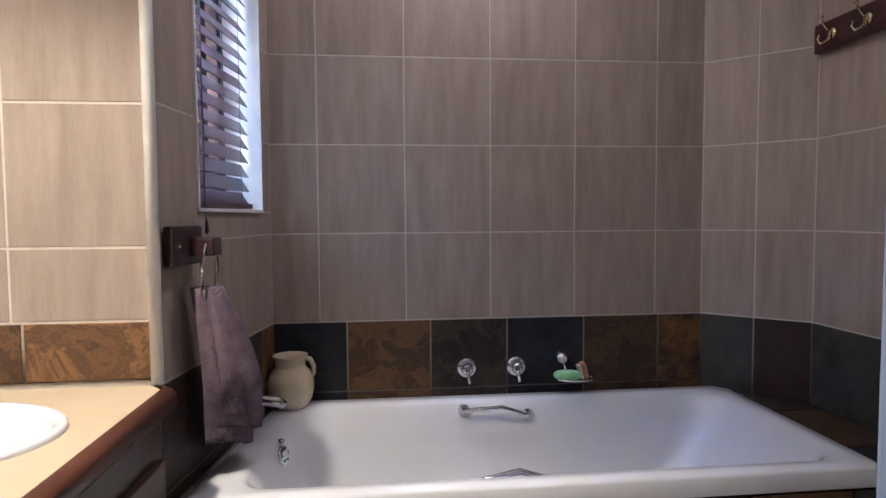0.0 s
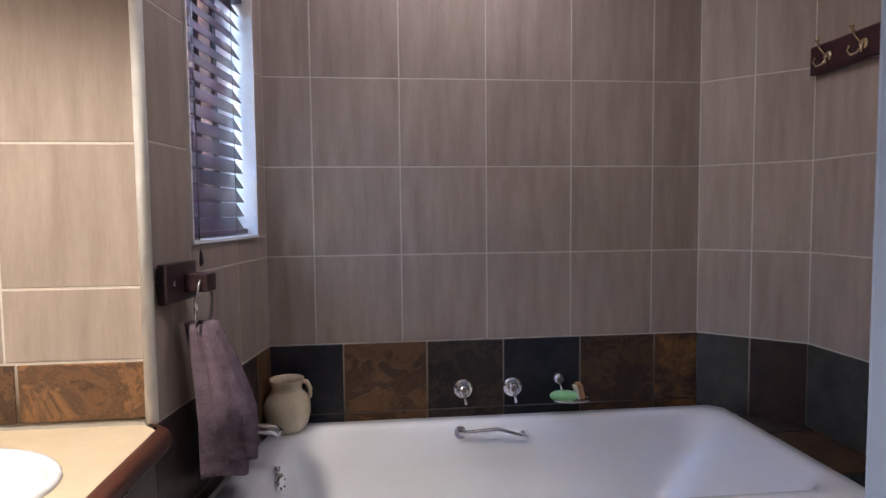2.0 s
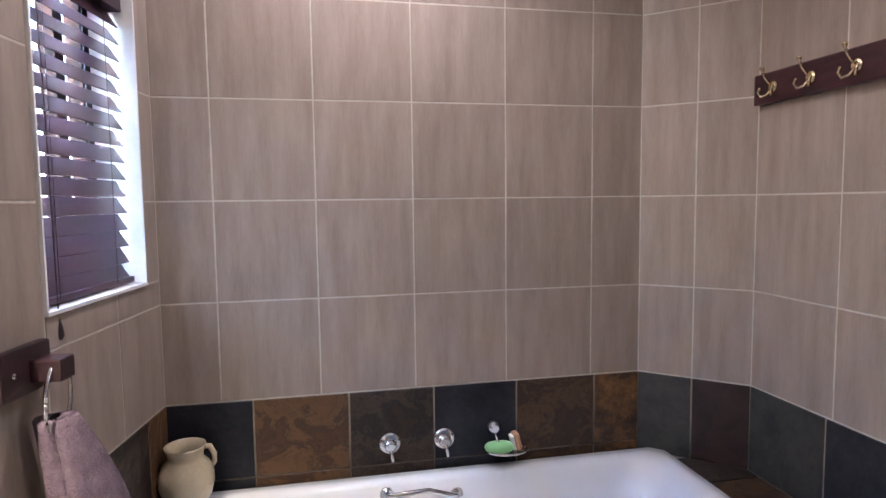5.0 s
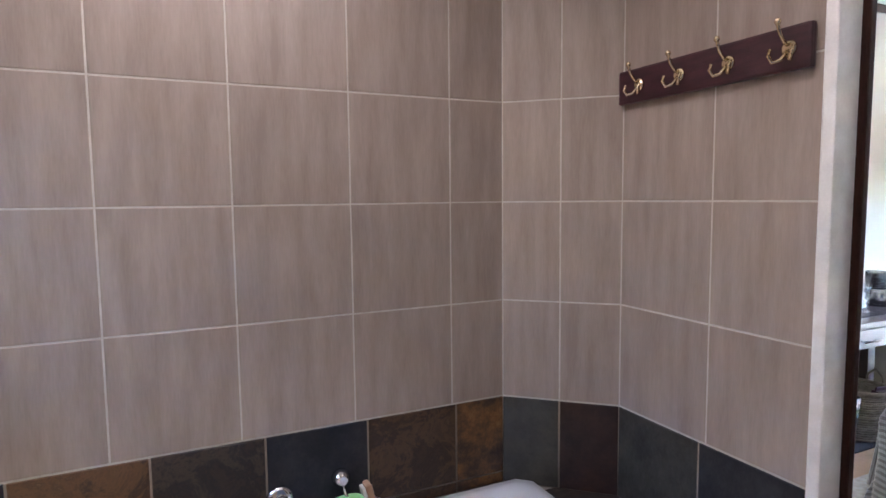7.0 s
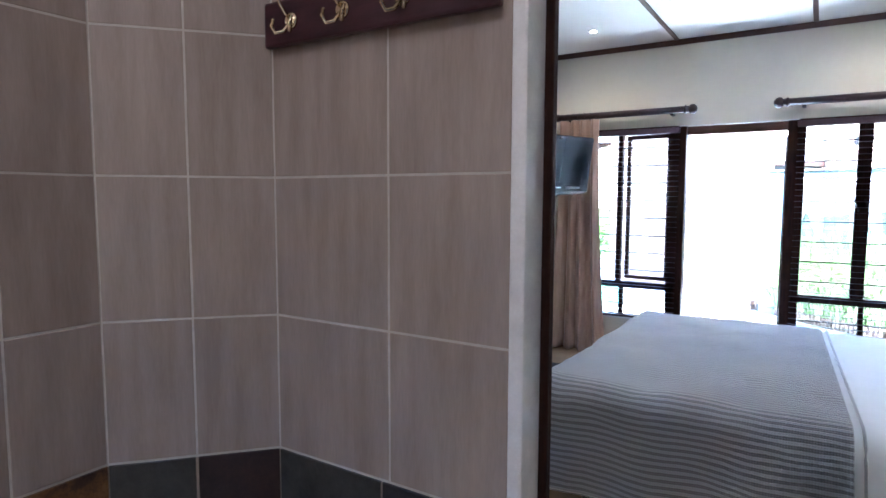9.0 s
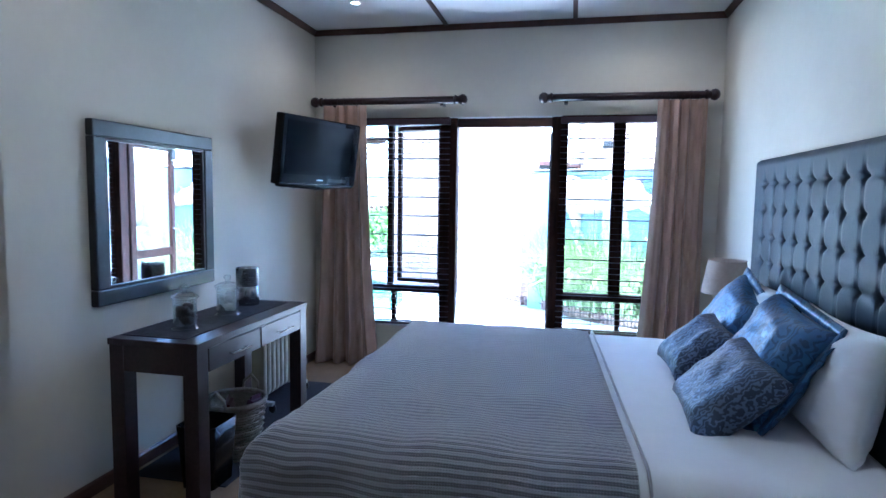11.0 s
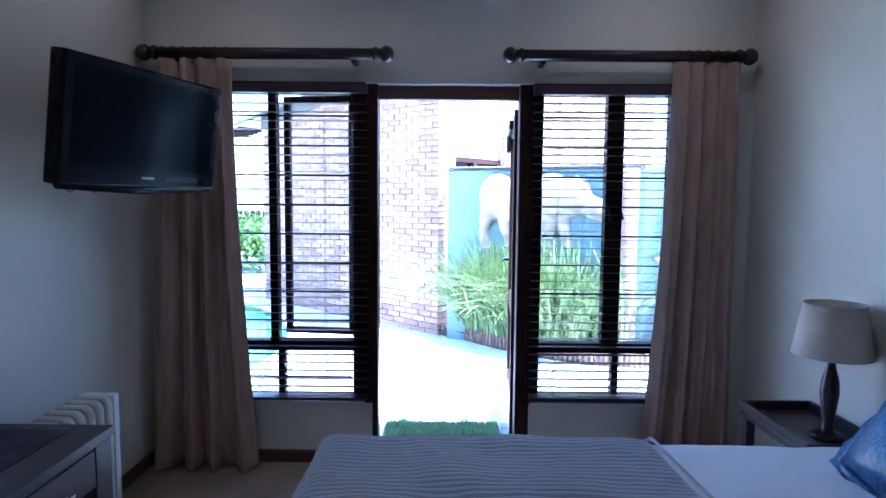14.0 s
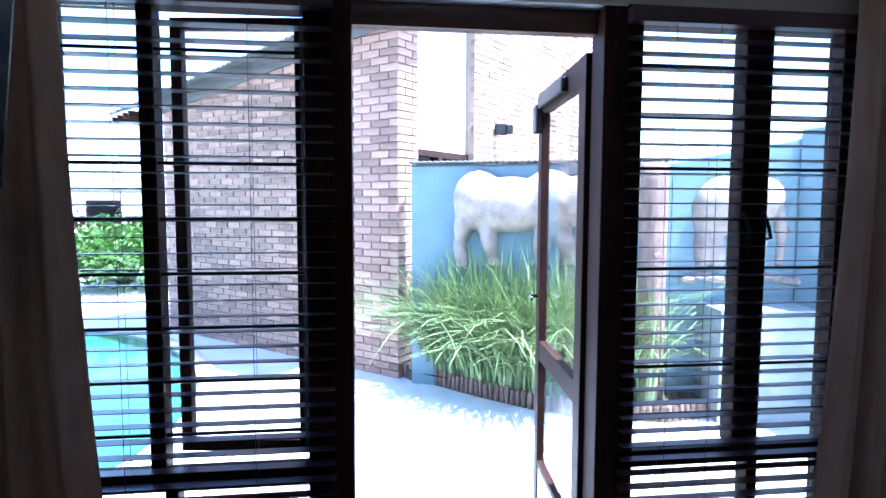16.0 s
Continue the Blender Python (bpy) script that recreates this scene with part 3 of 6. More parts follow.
def venetian(name, m, width, z0, z1, pitch, depth, tilt, label, ladders, cord_at=None, rail=0.05):
    """Slats across x from 0 to width, room on +y; tilt in degrees lowers the room-side edge."""
    v = thing(name, label, "blind", m=m)
    me = bx(0, width, -depth / 2, depth / 2, -0.0014, 0.0014)
    me = finish("slat", me, M_SLAT)
    z = z0 + 0.03
    while z < z1 - rail - 0.01:
        s = new("slat", me)
        s.parent = v
        s.matrix_basis = pose(0, 0, z, -tilt + random.uniform(-1.2, 1.2), 0, random.uniform(-0.1, 0.1))
        z += pitch
    part("head_rail", bx(-0.003, width + 0.003, -depth / 2, depth / 2, z1 - rail, z1, bevel=0.003), M_SLAT, v)
    part("bottom_rail", bx(0, width, -depth / 2, depth / 2, z0, z0 + 0.016, bevel=0.004), M_SLAT, v)
    for lx in ladders:
        for dy in (-depth / 2 - 0.001, depth / 2 + 0.001):
            part("ladder_cord", tube([(lx, dy, z0 + 0.01), (lx, dy, z1 - 0.04)], 0.0011, 5), M_EBONY, v)
    if cord_at is not None:
        cx, zb = cord_at
        cord = part("pull_cord", tube([(cx, depth / 2 + 0.012, z1 - 0.04), (cx, depth / 2 + 0.016, (z0 + z1) / 2), (cx + 0.004, depth / 2 + 0.02, zb)], 0.0016, 6), M_EBONY, v)
        part("cord_toggle", lathe([(0.003, zb + 0.005), (0.007, zb - 0.012), (0.009, zb - 0.03), (0.005, zb - 0.038)], (cx + 0.004, depth / 2 + 0.02, 0), 10), M_EBONY, cord)
    return v


venetian("venetian_blind", WM @ pose(s0 + 0.012, -0.045, 0), s1 - s0 - 0.024, z0 + 0.012, z1, 0.045, 0.05, 57, "dark wooden venetian blind in the bathroom window", (0.1, 0.36), cord_at=(0.40, 1.245), rail=0.10)

# ---- The bath ----
def round_rect(x0, x1, y0, y1, r, z, n=8, dz=None):
    pts = []
    for cx, cy, a0 in ((x1 - r, y1 - r, 0), (x0 + r, y1 - r, 90), (x0 + r, y0 + r, 180), (x1 - r, y0 + r, 270)):
        for k in range(n + 1):
            a = radians(a0 + 90 * k / n)
            pts.append((cx + r * math.cos(a), cy + r * math.sin(a), z))
    return pts


def make_bath():
    bath = thing("bathtub", "white acrylic built-in bath with slate-tiled surround", "bathtub", (0, 0, 0))
    x0, x1, y0, y1, zt = -0.255, 1.452, 1.478, 2.205, 0.617
    rings = [round_rect(x0, x1, y0, y1, 0.03, 0.565), round_rect(x0, x1, y0, y1, 0.035, zt - 0.008), round_rect(x0 + 0.006, x1 - 0.006, y0 + 0.006, y1 - 0.006, 0.035, zt),
             round_rect(x0 + 0.085, x1 - 0.055, y0 + 0.052, y1 - 0.055, 0.10, zt), round_rect(x0 + 0.10, x1 - 0.07, y0 + 0.064, y1 - 0.068, 0.11, zt - 0.012),
             round_rect(x0 + 0.125, x1 - 0.13, y0 + 0.082, y1 - 0.09, 0.12, 0.50), round_rect(x0 + 0.15, x1 - 0.26, y0 + 0.10, y1 - 0.11, 0.13, 0.32),
             round_rect(x0 + 0.19, x1 - 0.38, y0 + 0.14, y1 - 0.15, 0.13, 0.215), round_rect(x0 + 0.26, x1 - 0.45, y0 + 0.20, y1 - 0.21, 0.12, 0.20)]
    # skew to the window wall so that the left end follows it
    def sk(p):
        x, y, z = p
        f = max(0.0, min(1.0, (x1 - x) / (x1 - x0)))
        return (x + 0.14 * (y - y0) * f, y, z)
    rings = [[sk(p) for p in r] for r in rings]
    part("tub_shell", ring_surface(bmesh.new(), rings, True, False, True), M_ENAMEL, bath)

    def grab(pts, feet):
        h = part("grab_handle", tube(pts, 0.0085, 10), M_CHROME, bath, "chrome bent grab handle")
        for f, ax in feet:
            part("rosette", lathe([(0.021, -0.004), (0.021, 0.006), (0.013, 0.012)], f, 16, ax), M_CHROME, h)
    grab([(0.475, 2.135, 0.585), (0.475, 2.105, 0.592), (0.50, 2.098, 0.594), (0.60, 2.092, 0.602), (0.675, 2.098, 0.575), (0.697, 2.105, 0.57), (0.697, 2.135, 0.562)],
         [((0.475, 2.13, 0.585), "y"), ((0.697, 2.13, 0.562), "y")])
    grab([(0.425, 1.555, 0.56), (0.425, 1.585, 0.575), (0.45, 1.592, 0.582), (0.545, 1.595, 0.600), (0.625, 1.592, 0.575), (0.65, 1.585, 0.57), (0.65, 1.555, 0.555)],
         [((0.425, 1.557, 0.56), "y"), ((0.65, 1.557, 0.555), "y")])
    ov = part("overflow", lathe([(0.034, 0.0), (0.034, 0.006), (0.026, 0.010), (0.018, 0.008), (0.016, 0.012)], (0, 0, 0), 20, "x"), M_CHROME, bath, "chrome overflow grille")
    for k in range(6):
        a = k * math.pi / 3
        part("grille_bar", tube([(0.010, 0.018 * math.cos(a), 0.018 * math.sin(a)), (0.010, 0.027 * math.cos(a), 0.027 * math.sin(a))], 0.003, 5), M_BAR, ov)
    ov.matrix_basis = pose(-0.088, 1.86, 0.566, 0, -14, -20) @ Matrix.Diagonal((0.8, 0.8, 0.8, 1))
    part("waste_knob", lathe([(0.012, 0.0), (0.012, 0.012), (0.008, 0.016)], (-0.100, 1.865, 0.600), 14, "x"), M_CHROME, bath)
    part("waste_plug", lathe([(0.03, 0.0), (0.03, 0.006), (0.02, 0.009)], (0.05, 1.85, 0.20), 18), M_CHROME, bath)
    return bath


make_bath()
ap = setting("wall_bath_front", bx(-0.27, 1.64, 1.50, 1.56, FZ, 0.562), M_DGROUT, "slate tiled front of the bath")
for k, m in enumerate([S_DARK, S_GOLD, S_BLACK, S_BROWN, S_RUST, S_BLACK, S_GREY]):
    for r, (a, b) in enumerate(((FZ, 0.24), (0.24, 0.56))):
        lay_tile(ap, (-0.27, 1.50), Vector((1, 0)), 0.273 * k, 0.273 * (k + 1), a, b, (m, S_BROWN, S_GOLD)[r * (k % 3)], "slate_tile", 0.003)
for o in ap.children:
    o.matrix_basis = o.matrix_basis @ Matrix.Rotation(math.pi, 4, "Z")
lg = setting("ledge_bath_end", bx(1.454, 1.65, 1.50, 2.15, FZ, 0.588), M_DGROUT, "slate ledge at the end of the bath", "ledge")
for k, (a, b, m) in enumerate(((1.505, 1.63, S_BLACK), (1.63, 1.94, S_BROWN), (1.94, 2.12, S_DARK))):
    part("slate_tile", bx(1.458, 1.637, a + 0.003, b - 0.003, 0.583, 0.605, bevel=0.002), m, lg)


def make_tap(x, z):
    t = thing("bath_tap", "round chrome wall tap handle on slate", "tap", (x, BACKY - 0.008, z), "bath taps")
    part("flange", lathe([(0.037, 0.004), (0.037, -0.005), (0.030, -0.011), (0.018, -0.014)], (0, 0, 0), 24, "y"), M_CHROME, t)
    part("knob", lathe([(0.018, -0.014), (0.021, -0.020), (0.019, -0.032), (0.010, -0.036)], (0, 0, 0), 12, "y"), M_CHROME, t)
    part("lever", tube([(0, -0.030, -0.004), (0.003, -0.034, -0.03), (0.006, -0.034, -0.048)], 0.006, 8), M_CHROME, t)
    return t


make_tap(0.498, 0.709)
make_tap(0.677, 0.709)


def make_spout():
    t = thing("bath_spout", "chrome bath spout reaching over the bath rim", "tap", (-0.230, 1.86, 0.722))
    part("spout_body", tube([(-0.04, 0, 0), (0.03, 0.0, 0.004), (0.09, 0.0, 0.006), (0.135, 0, 0.0), (0.15, 0, -0.012)], 0.014, 12, radii=[0.016, 0.015, 0.015, 0.016, 0.012]), M_CHROME, t)
    part("flange", lathe([(0.03, -0.02), (0.03, 0.0), (0.02, 0.006)], (0, 0, 0), 18, "x"), M_CHROME, t)
    return t


make_spout()


def make_soap_dish():
    d = thing("soap_dish", "chrome and glass soap dish fixed to slate", "soap dish", (0.865, BACKY - 0.008, 0.675))
    part("wall_mount", lathe([(0.026, 0.004), (0.026, -0.006), (0.02, -0.016), (0.012, -0.03)], (-0.02, 0, 0.06), 18, "y"), M_CHROME, d)
    part("bracket", tube([(-0.02, -0.012, 0.055), (-0.02, -0.05, 0.03), (0, -0.055, 0.004)], 0.005, 8), M_CHROME, d)
    pts = []
    for k in range(29):
        a = 2 * math.pi * k / 28
        pts.append((0.01 + 0.066 * math.cos(a), -0.058 + 0.045 * math.sin(a), 0))
    part("dish_rim", tube(pts, 0.004, 6), M_CHROME, d)
    part("tray", lathe([(0.0, -0.010), (0.03, -0.010), (0.043, 0.0), (0.041, 0.001), (0.029, -0.007), (0.0, -0.007)], (0.01, -0.058, 0), 24, cap=False), M_JAR, d)
    return d


make_soap_dish()
sp = bmesh.new()
bmesh.ops.create_uvsphere(sp, u_segments=20, v_segments=12, radius=1)
for v in sp.verts:
    v.co = Vector((0.85 + 0.048 * math.copysign(abs(v.co.x) ** 0.7, v.co.x), 2.168 + 0.03 * math.copysign(abs(v.co.y) ** 0.7, v.co.y), 0.684 + 0.018 * v.co.z))
for f in sp.faces:
    f.smooth = True
solid("soap_bar", sp, M_SOAP, "pale green oval soap bar in the dish", "soap")
nb = thing("nail_brush", "tan wooden nail brush leaning in the soap dish", "brush", (0.918, 2.172, 0.672))
part("brush_back", bx(-0.010, 0.010, -0.02, 0.02, 0.0, 0.058, bevel=0.008), M_BRUSH, nb)
part("bristles", bx(-0.02, -0.009, -0.016, 0.016, 0.004, 0.052, bevel=0.003), M_PALE, nb)
nb.rotation_euler = (0, radians(-14), 0)


def make_jug():
    j = thing("jug", "cream glazed pottery jug on the bath rim", "jug", (-0.105, 2.145, 0.617))
    j.scale, j.rotation_euler.z = (0.93, 0.93, 0.95), radians(38)
    prof = [(0.045, 0.0), (0.058, 0.004), (0.074, 0.03), (0.083, 0.065), (0.082, 0.095), (0.07, 0.125), (0.055, 0.140), (0.052, 0.15), (0.055, 0.165), (0.060, 0.178), (0.062, 0.184),
            (0.057, 0.183), (0.050, 0.165), (0.048, 0.15), (0.06, 0.125), (0.07, 0.09), (0.05, 0.02), (0.0, 0.012)]
    part("jug_body", lathe(prof, (0, 0, 0), 36, cap=False), M_CREAM, j)
    part("handle", tube([(0.052, 0.0, 0.165), (0.078, -0.004, 0.158), (0.092, -0.006, 0.13), (0.092, -0.004, 0.105), (0.080, 0, 0.088)], 0.009, 10), M_CREAM, j)
    part("foot_ring", lathe([(0.05, -0.0), (0.052, 0.004), (0.047, 0.006)], (0, 0, 0), 28), M_CREAM, j)
    return j


make_jug()


# towel holder, ring and towel
def make_towel():
    h = thing("towel_holder", "dark wooden block holder with chrome ring", "towel holder", m=WM @ pose(win_len - 0.105, 0.006, 1.185))
    part("back_plate", bx(-0.075, 0.075, 0, 0.022, -0.045, 0.045, bevel=0.005), M_EBONY, h)
    part("arm", bx(-0.055, -0.005, 0.0, 0.078, -0.026, 0.018, bevel=0.005), M_EBONY, h)
    pts = [(-0.03 + 0.042 * math.cos(2 * math.pi * k / 32), 0.056 + 0.004 * math.sin(2 * math.pi * k / 32), -0.062 + 0.075 * math.sin(2 * math.pi * k / 32)) for k in range(33)]
    part("ring", tube(pts, 0.0042, 8), M_CHROME, h)
    part("screw", lathe([(0.006, 0.02), (0.006, 0.024), (0.003, 0.026)], (0.04, 0, 0), 10, "y"), M_CHROME, h)
    # towel: a folded cloth gathered at the ring and spreading below
    rings, n = [], 44
    for i in range(22):
        f = i / 21
        z = -0.10 - 0.362 * f
        w = 0.030 + 0.050 * min(1, f * 1.7) ** 0.8
        dpt = 0.022 + 0.026 * min(1, 1.5 * f)
        ring = []
        for k in range(n):
            a = 2 * math.pi * k / n
            rip = 1 + 0.09 * math.sin(3 * a + 2.2 * f + 0.6) * (0.5 + f) + 0.05 * math.sin(7 * a - 2 * f) + 0.08 * noise.noise((3 * math.cos(a), 3 * math.sin(a), 4 * f))
            ring.append((-0.03 + w * math.cos(a) * rip - 0.070 * f - 0.008, 0.058 + 0.034 * min(1, 1.6 * f) + dpt * math.sin(a) * rip + 0.018 * math.sin(4 * f) * 0.4, z + 0.03 * math.cos(a) * f))
        rings.append(ring)
    tw = thing("hand_towel", "mauve towelling hand towel hung from a chrome ring", "towel", m=h.matrix_basis.copy())
    part("towel_front", ring_surface(bmesh.new(), rings, True, True, True), M_TOWEL, tw)
    rings2 = [[(x + 0.010 - 0.006 * (i / 21), y - 0.024, z - 0.04 * (i / 21)) for x, y, z in r] for i, r in enumerate(rings)]
    part("towel_back", ring_surface(bmesh.new(), rings2, True, True, True), M_TOWEL, tw)
    part("hem_band", ring_surface(bmesh.new(), [[(x * 1.0 + (x + 0.11) * 0.04, y + (y - 0.085) * 0.08, z + 0.0) for x, y, z in rings[k]] for k in (18, 19)], True), M_TOWEL, tw)


make_towel()


def make_hooks():
    b = thing("coat_hook_rail", "dark wooden rail with four brass double hooks", "hook rail", (1.634, 1.43, 1.767))
    part("board", bx(-0.02, 0, 0, 0.555, 0, 0.092, bevel=0.006), M_RAIL, b)
    for y in (0.045, 0.192, 0.335, 0.473):
        hk = part("hook", lathe([(0.017, 0.0), (0.017, -0.004), (0.011, -0.008)], (-0.02, y, 0.045), 16, "x"), M_BRASS, b, "brass double hook")
        part("upper_prong", tube([(-0.024, y, 0.05), (-0.036, y, 0.055), (-0.050, y, 0.070), (-0.058, y, 0.086), (-0.060, y, 0.094)], 0.004, 8), M_BRASS, hk)
        part("knob_tip", lathe([(0.003, 0.088), (0.007, 0.093), (0.006, 0.099), (0.001, 0.102)], (-0.060, y, 0), 10), M_BRASS, hk)
        for dy in (-1, 1):
            part("lower_prong", tube([(-0.024, y, 0.042), (-0.034, y + dy * 0.010, 0.022), (-0.046, y + dy * 0.02, 0.018), (-0.05, y + dy * 0.026, 0.032), (-0.046, y + dy * 0.026, 0.045)], 0.0042, 8), M_BRASS, hk)
    for y in (0.025, 0.53):
        part("screw", lathe([(0.005, 0.0), (0.004, -0.002)], (-0.02, y + 0.01 * (y < 0.1), 0.045), 10, "x"), M_MAHOG, b)
    return b


make_hooks()


# vanity with counter and basin
def make_vanity():
    v = thing("vanity_unit", "dark wooden vanity cabinet below the counter", "vanity", (-0.92, -0.2, 0))
    part("body", bx(0.005, 0.645, 0, 1.655, 0.08, 0.70), M_CAB, v)
    part("apron", bx(0.605, 0.645, 0, 1.655, 0.70, 0.845), M_CAB, v)
    part("end_panel", bx(0.005, 0.605, 1.625, 1.655, 0.70, 0.845), M_CAB, v)
    part("plinth", bx(0.005, 0.56, 0.02, 1.63, FZ, 0.08), M_CAB, v)
    for k in range(3):
        a = 0.03 + k * 0.545
        d = part("door", bx(0.643, 0.662, a, a + 0.51, 0.12, 0.74, bevel=0.004), M_CAB, v)
        part("inset", bx(0.660, 0.667, a + 0.06, a + 0.45, 0.18, 0.68, bevel=0.004), M_CAB, d)
        part("knob", lathe([(0.006, 0.660), (0.006, 0.676), (0.013, 0.681), (0.010, 0.690)], (0, a + 0.03, 0.5), 12, "x"), M_BRASS, d)
    c = thing("vanity_counter", "cream vanity counter with mahogany edge", "counter", (-0.92, -0.2, 0.845))
    bm = bmesh.new()
    cx, cy = 0.345, 1.355  # the cut-out under the basin
    corners = [(0.012, 0.0), (0.665, 0.0), (0.665, 1.615), (0.625, 1.655), (0.012, 1.655)]
    angles = sorted([2 * math.pi * k / 48 for k in range(48)] + [math.atan2(y - cy, x - cx) % (2 * math.pi) for x, y in corners])
    inner, outer = [], []
    for a in angles:
        ca, sa = math.cos(a), math.sin(a)
        reach = min([(lim - at) / (v or 1e-9) for lim, at, v in ((0.665, cx, ca), (0.012, cx, ca), (1.655, cy, sa), (0.0, cy, sa), (2.28, cx + cy, ca + sa)) if (lim - at) / (v or 1e-9) > 0])
        outer.append((cx + ca * reach, cy + sa * reach))
        inner.append((cx + 0.235 * ca, cy + 0.172 * sa))
    ring_surface(bm, [[(x, y, 0.0) for x, y in outer], [(x, y, 0.047) for x, y in outer], [(x, y, 0.047) for x, y in inner], [(x, y, 0.0) for x, y in inner]], True)
    for f in bm.faces:
        f.smooth = False
    part("top", bm, M_COUNTER, c)
    e = bmesh.new()
    prof = [(0.0, 0.002), (0.022, 0.004), (0.028, 0.014), (0.028, 0.034), (0.022, 0.046), (0.002, 0.052)]
    path = [(0.665, 0.0, 1, 0), (0.665, 1.615, 0.92, 0.38), (0.625, 1.655, 0.38, 0.92)]
    ring_surface(e, [[(x + o * nx, y + o * ny, h) for o, h in prof] for x, y, nx, ny in path], False)
    part("wood_edge", e, M_MAHOG, c, "worn mahogany edging")
    b = thing("basin", "white oval drop-in basin in the counter", "basin", (-0.575, 1.155, 0.892))
    bm = bmesh.new()
    rings = []
    for r, z in ((1.0, 0.0), (1.0, 0.005), (0.98, 0.011), (0.94, 0.010), (0.905, 0.0), (0.82, -0.05), (0.6, -0.11), (0.25, -0.135)):
        rings.append([(0.250 * r * math.cos(2 * math.pi * k / 40), 0.185 * r * math.sin(2 * math.pi * k / 40), z) for k in range(40)])
    part("bowl", ring_surface(bm, rings, True, False, True), M_ENAMEL, b)
    part("waste", lathe([(0.022, -0.134), (0.022, -0.130), (0.014, -0.128)], (0, 0, 0), 16), M_CHROME, b)
    t = thing("basin_tap", "chrome mixer tap behind the basin", "tap", (-0.84, 1.19, 0.892))
    part("tap_body", lathe([(0.024, 0), (0.022, 0.08), (0.02, 0.1)], (0, 0, 0), 16), M_CHROME, t)
    part("spout", tube([(0, 0, 0.07), (0.06, 0, 0.09), (0.12, 0, 0.085), (0.13, 0, 0.07)], 0.011, 10), M_CHROME, t)


make_vanity()


def downlight(x, y, z):
    d = thing("downlight", "small recessed white ceiling downlight, lit", "downlight", (x, y, z), "ceiling downlights")
    part("bezel", lathe([(0.028, -0.001), (0.042, -0.004), (0.044, 0.0), (0.044, 0.004), (0.028, 0.004)], (0, 0, 0), 20, cap=False), M_TRIMW, d)
    part("lamp_face", lathe([(0.027, 0.0), (0.0, 0.0)], (0, 0, 0), 16, cap=False), M_GLOW, d)


for x, y, z in BATH_LIGHTS:
    downlight(x, y, BC - 0.005)
for x, y, z in BED_LIGHTS:
    downlight(x, y, RC - 0.005)

# doorway frame between the rooms
dj = thing("door_frame_1", "dark glossy timber frame of the bathroom doorway", "door frame", kind="structure")
part("jamb", bx(1.700, 1.722, 1.369, 1.3865, FZ, 2.06, bevel=0.004), M_FRAME, dj)
part("jamb", bx(1.632, 1.80, 0.768, 0.822, FZ, 2.06, bevel=0.004), M_FRAME, dj)
part("door_head", bx(1.632, 1.742, 0.822, 1.369, 2.02, 2.0595, bevel=0.003), M_FRAME, dj)

# ---- The bedroom shell ----
RY0, RY1 = -0.075, 3.36
setting("floor_bedroom", bx(1.74, 6.67, -0.28, 3.56, FZ - 0.1, FZ), M_FLOOR, "beige carpeted bedroom floor", "floor")
setting("wall_west_upper", bx(1.742, 1.80, -0.6, 0.767, FZ, RC), M_PLASTER, "plain cream bedroom wall beside the doorway")
setting("wall_west_side", bx(1.743, 1.80, 1.4155, RY1, FZ, RC), M_PLASTER, "plain cream bedroom wall beside the doorway")
setting("wall_west_head", bx(1.744, 1.799, 0.767, 1.4155, 2.062, RC), M_PLASTER, "cream wall over the doorway")
setting("wall_desk", bx(1.74, 6.80, RY1, RY1 + 0.2, FZ, RC + 0.1), M_PLASTER, "cream plaster wall behind desk and television")
setting("wall_headboard", bx(1.80, 6.80, RY0 - 0.2, RY0, FZ, RC + 0.1), M_PLASTER, "cream plaster wall behind the headboard")
YL0, YL1, YD0, YD1, YR0, YR1 = 2.046, 2.935, 1.192, 2.046, 0.355, 1.192
SILL, TOP = 0.272, 2.12
OUTX = WALLX + 0.09
for name, b, label in (("wall_garden_left", (YL1, RY1, FZ, RC), "cream end of the window wall beside a curtain"), ("wall_garden_right", (RY0, YR0, FZ, RC), "cream end of the window wall beside the headboard wall"),
                       ("wall_garden_head", (YR0, YL1, TOP, RC), "cream wall over the windows and garden door")):
    setting(name, bx(WALLX, OUTX, *b), M_PLASTER, label)
for name, y0, y1 in (("wall_under_window_2", YL0 + 0.03, YL1), ("wall_under_window_3", YR0, YR1 - 0.03)):
    setting(name, bx(WALLX - 0.012, OUTX, y0, y1, FZ, SILL), M_PLASTER, "low cream wall under the window")
setting("ceiling_bedroom", bx(1.80, WALLX, RY0, RY1, RC, RC + 0.08), M_CEIL, "white boarded ceiling with brown cover strips", "ceiling")
setting("roof_slab", bx(-1.1, 6.69, -0.9, 3.7, RC + 0.1, RC + 0.2), M_ROOFS, "roof over the rooms", "roof")
for k, y in enumerate((2.15, 1.08)):
    setting("trim_ceiling_strip", bx(1.82, WALLX - 0.03, y - 0.018, y + 0.018, RC - 0.009, RC + 0.001, bevel=0.002), M_STRIP, "narrow brown ceiling cover strip", "trim")


def run_trim(name, p, q, prof, material, label):
    """A moulding along p->q with its profile (out from the wall, height) to the left of the run."""
    p, q = Vector((*p, 0)), Vector((*q, 0))
    d = (q - p).normalized()
    n = Vector((-d.y, d.x, 0))
    bm = bmesh.new()
    ring_surface(bm, [[e + n * o + Vector((0, 0, h)) for o, h in prof] for e in (p, q)], True, True, True)
    for f in bm.faces:
        f.smooth = False
    return setting(name, bm, material, label, "trim")


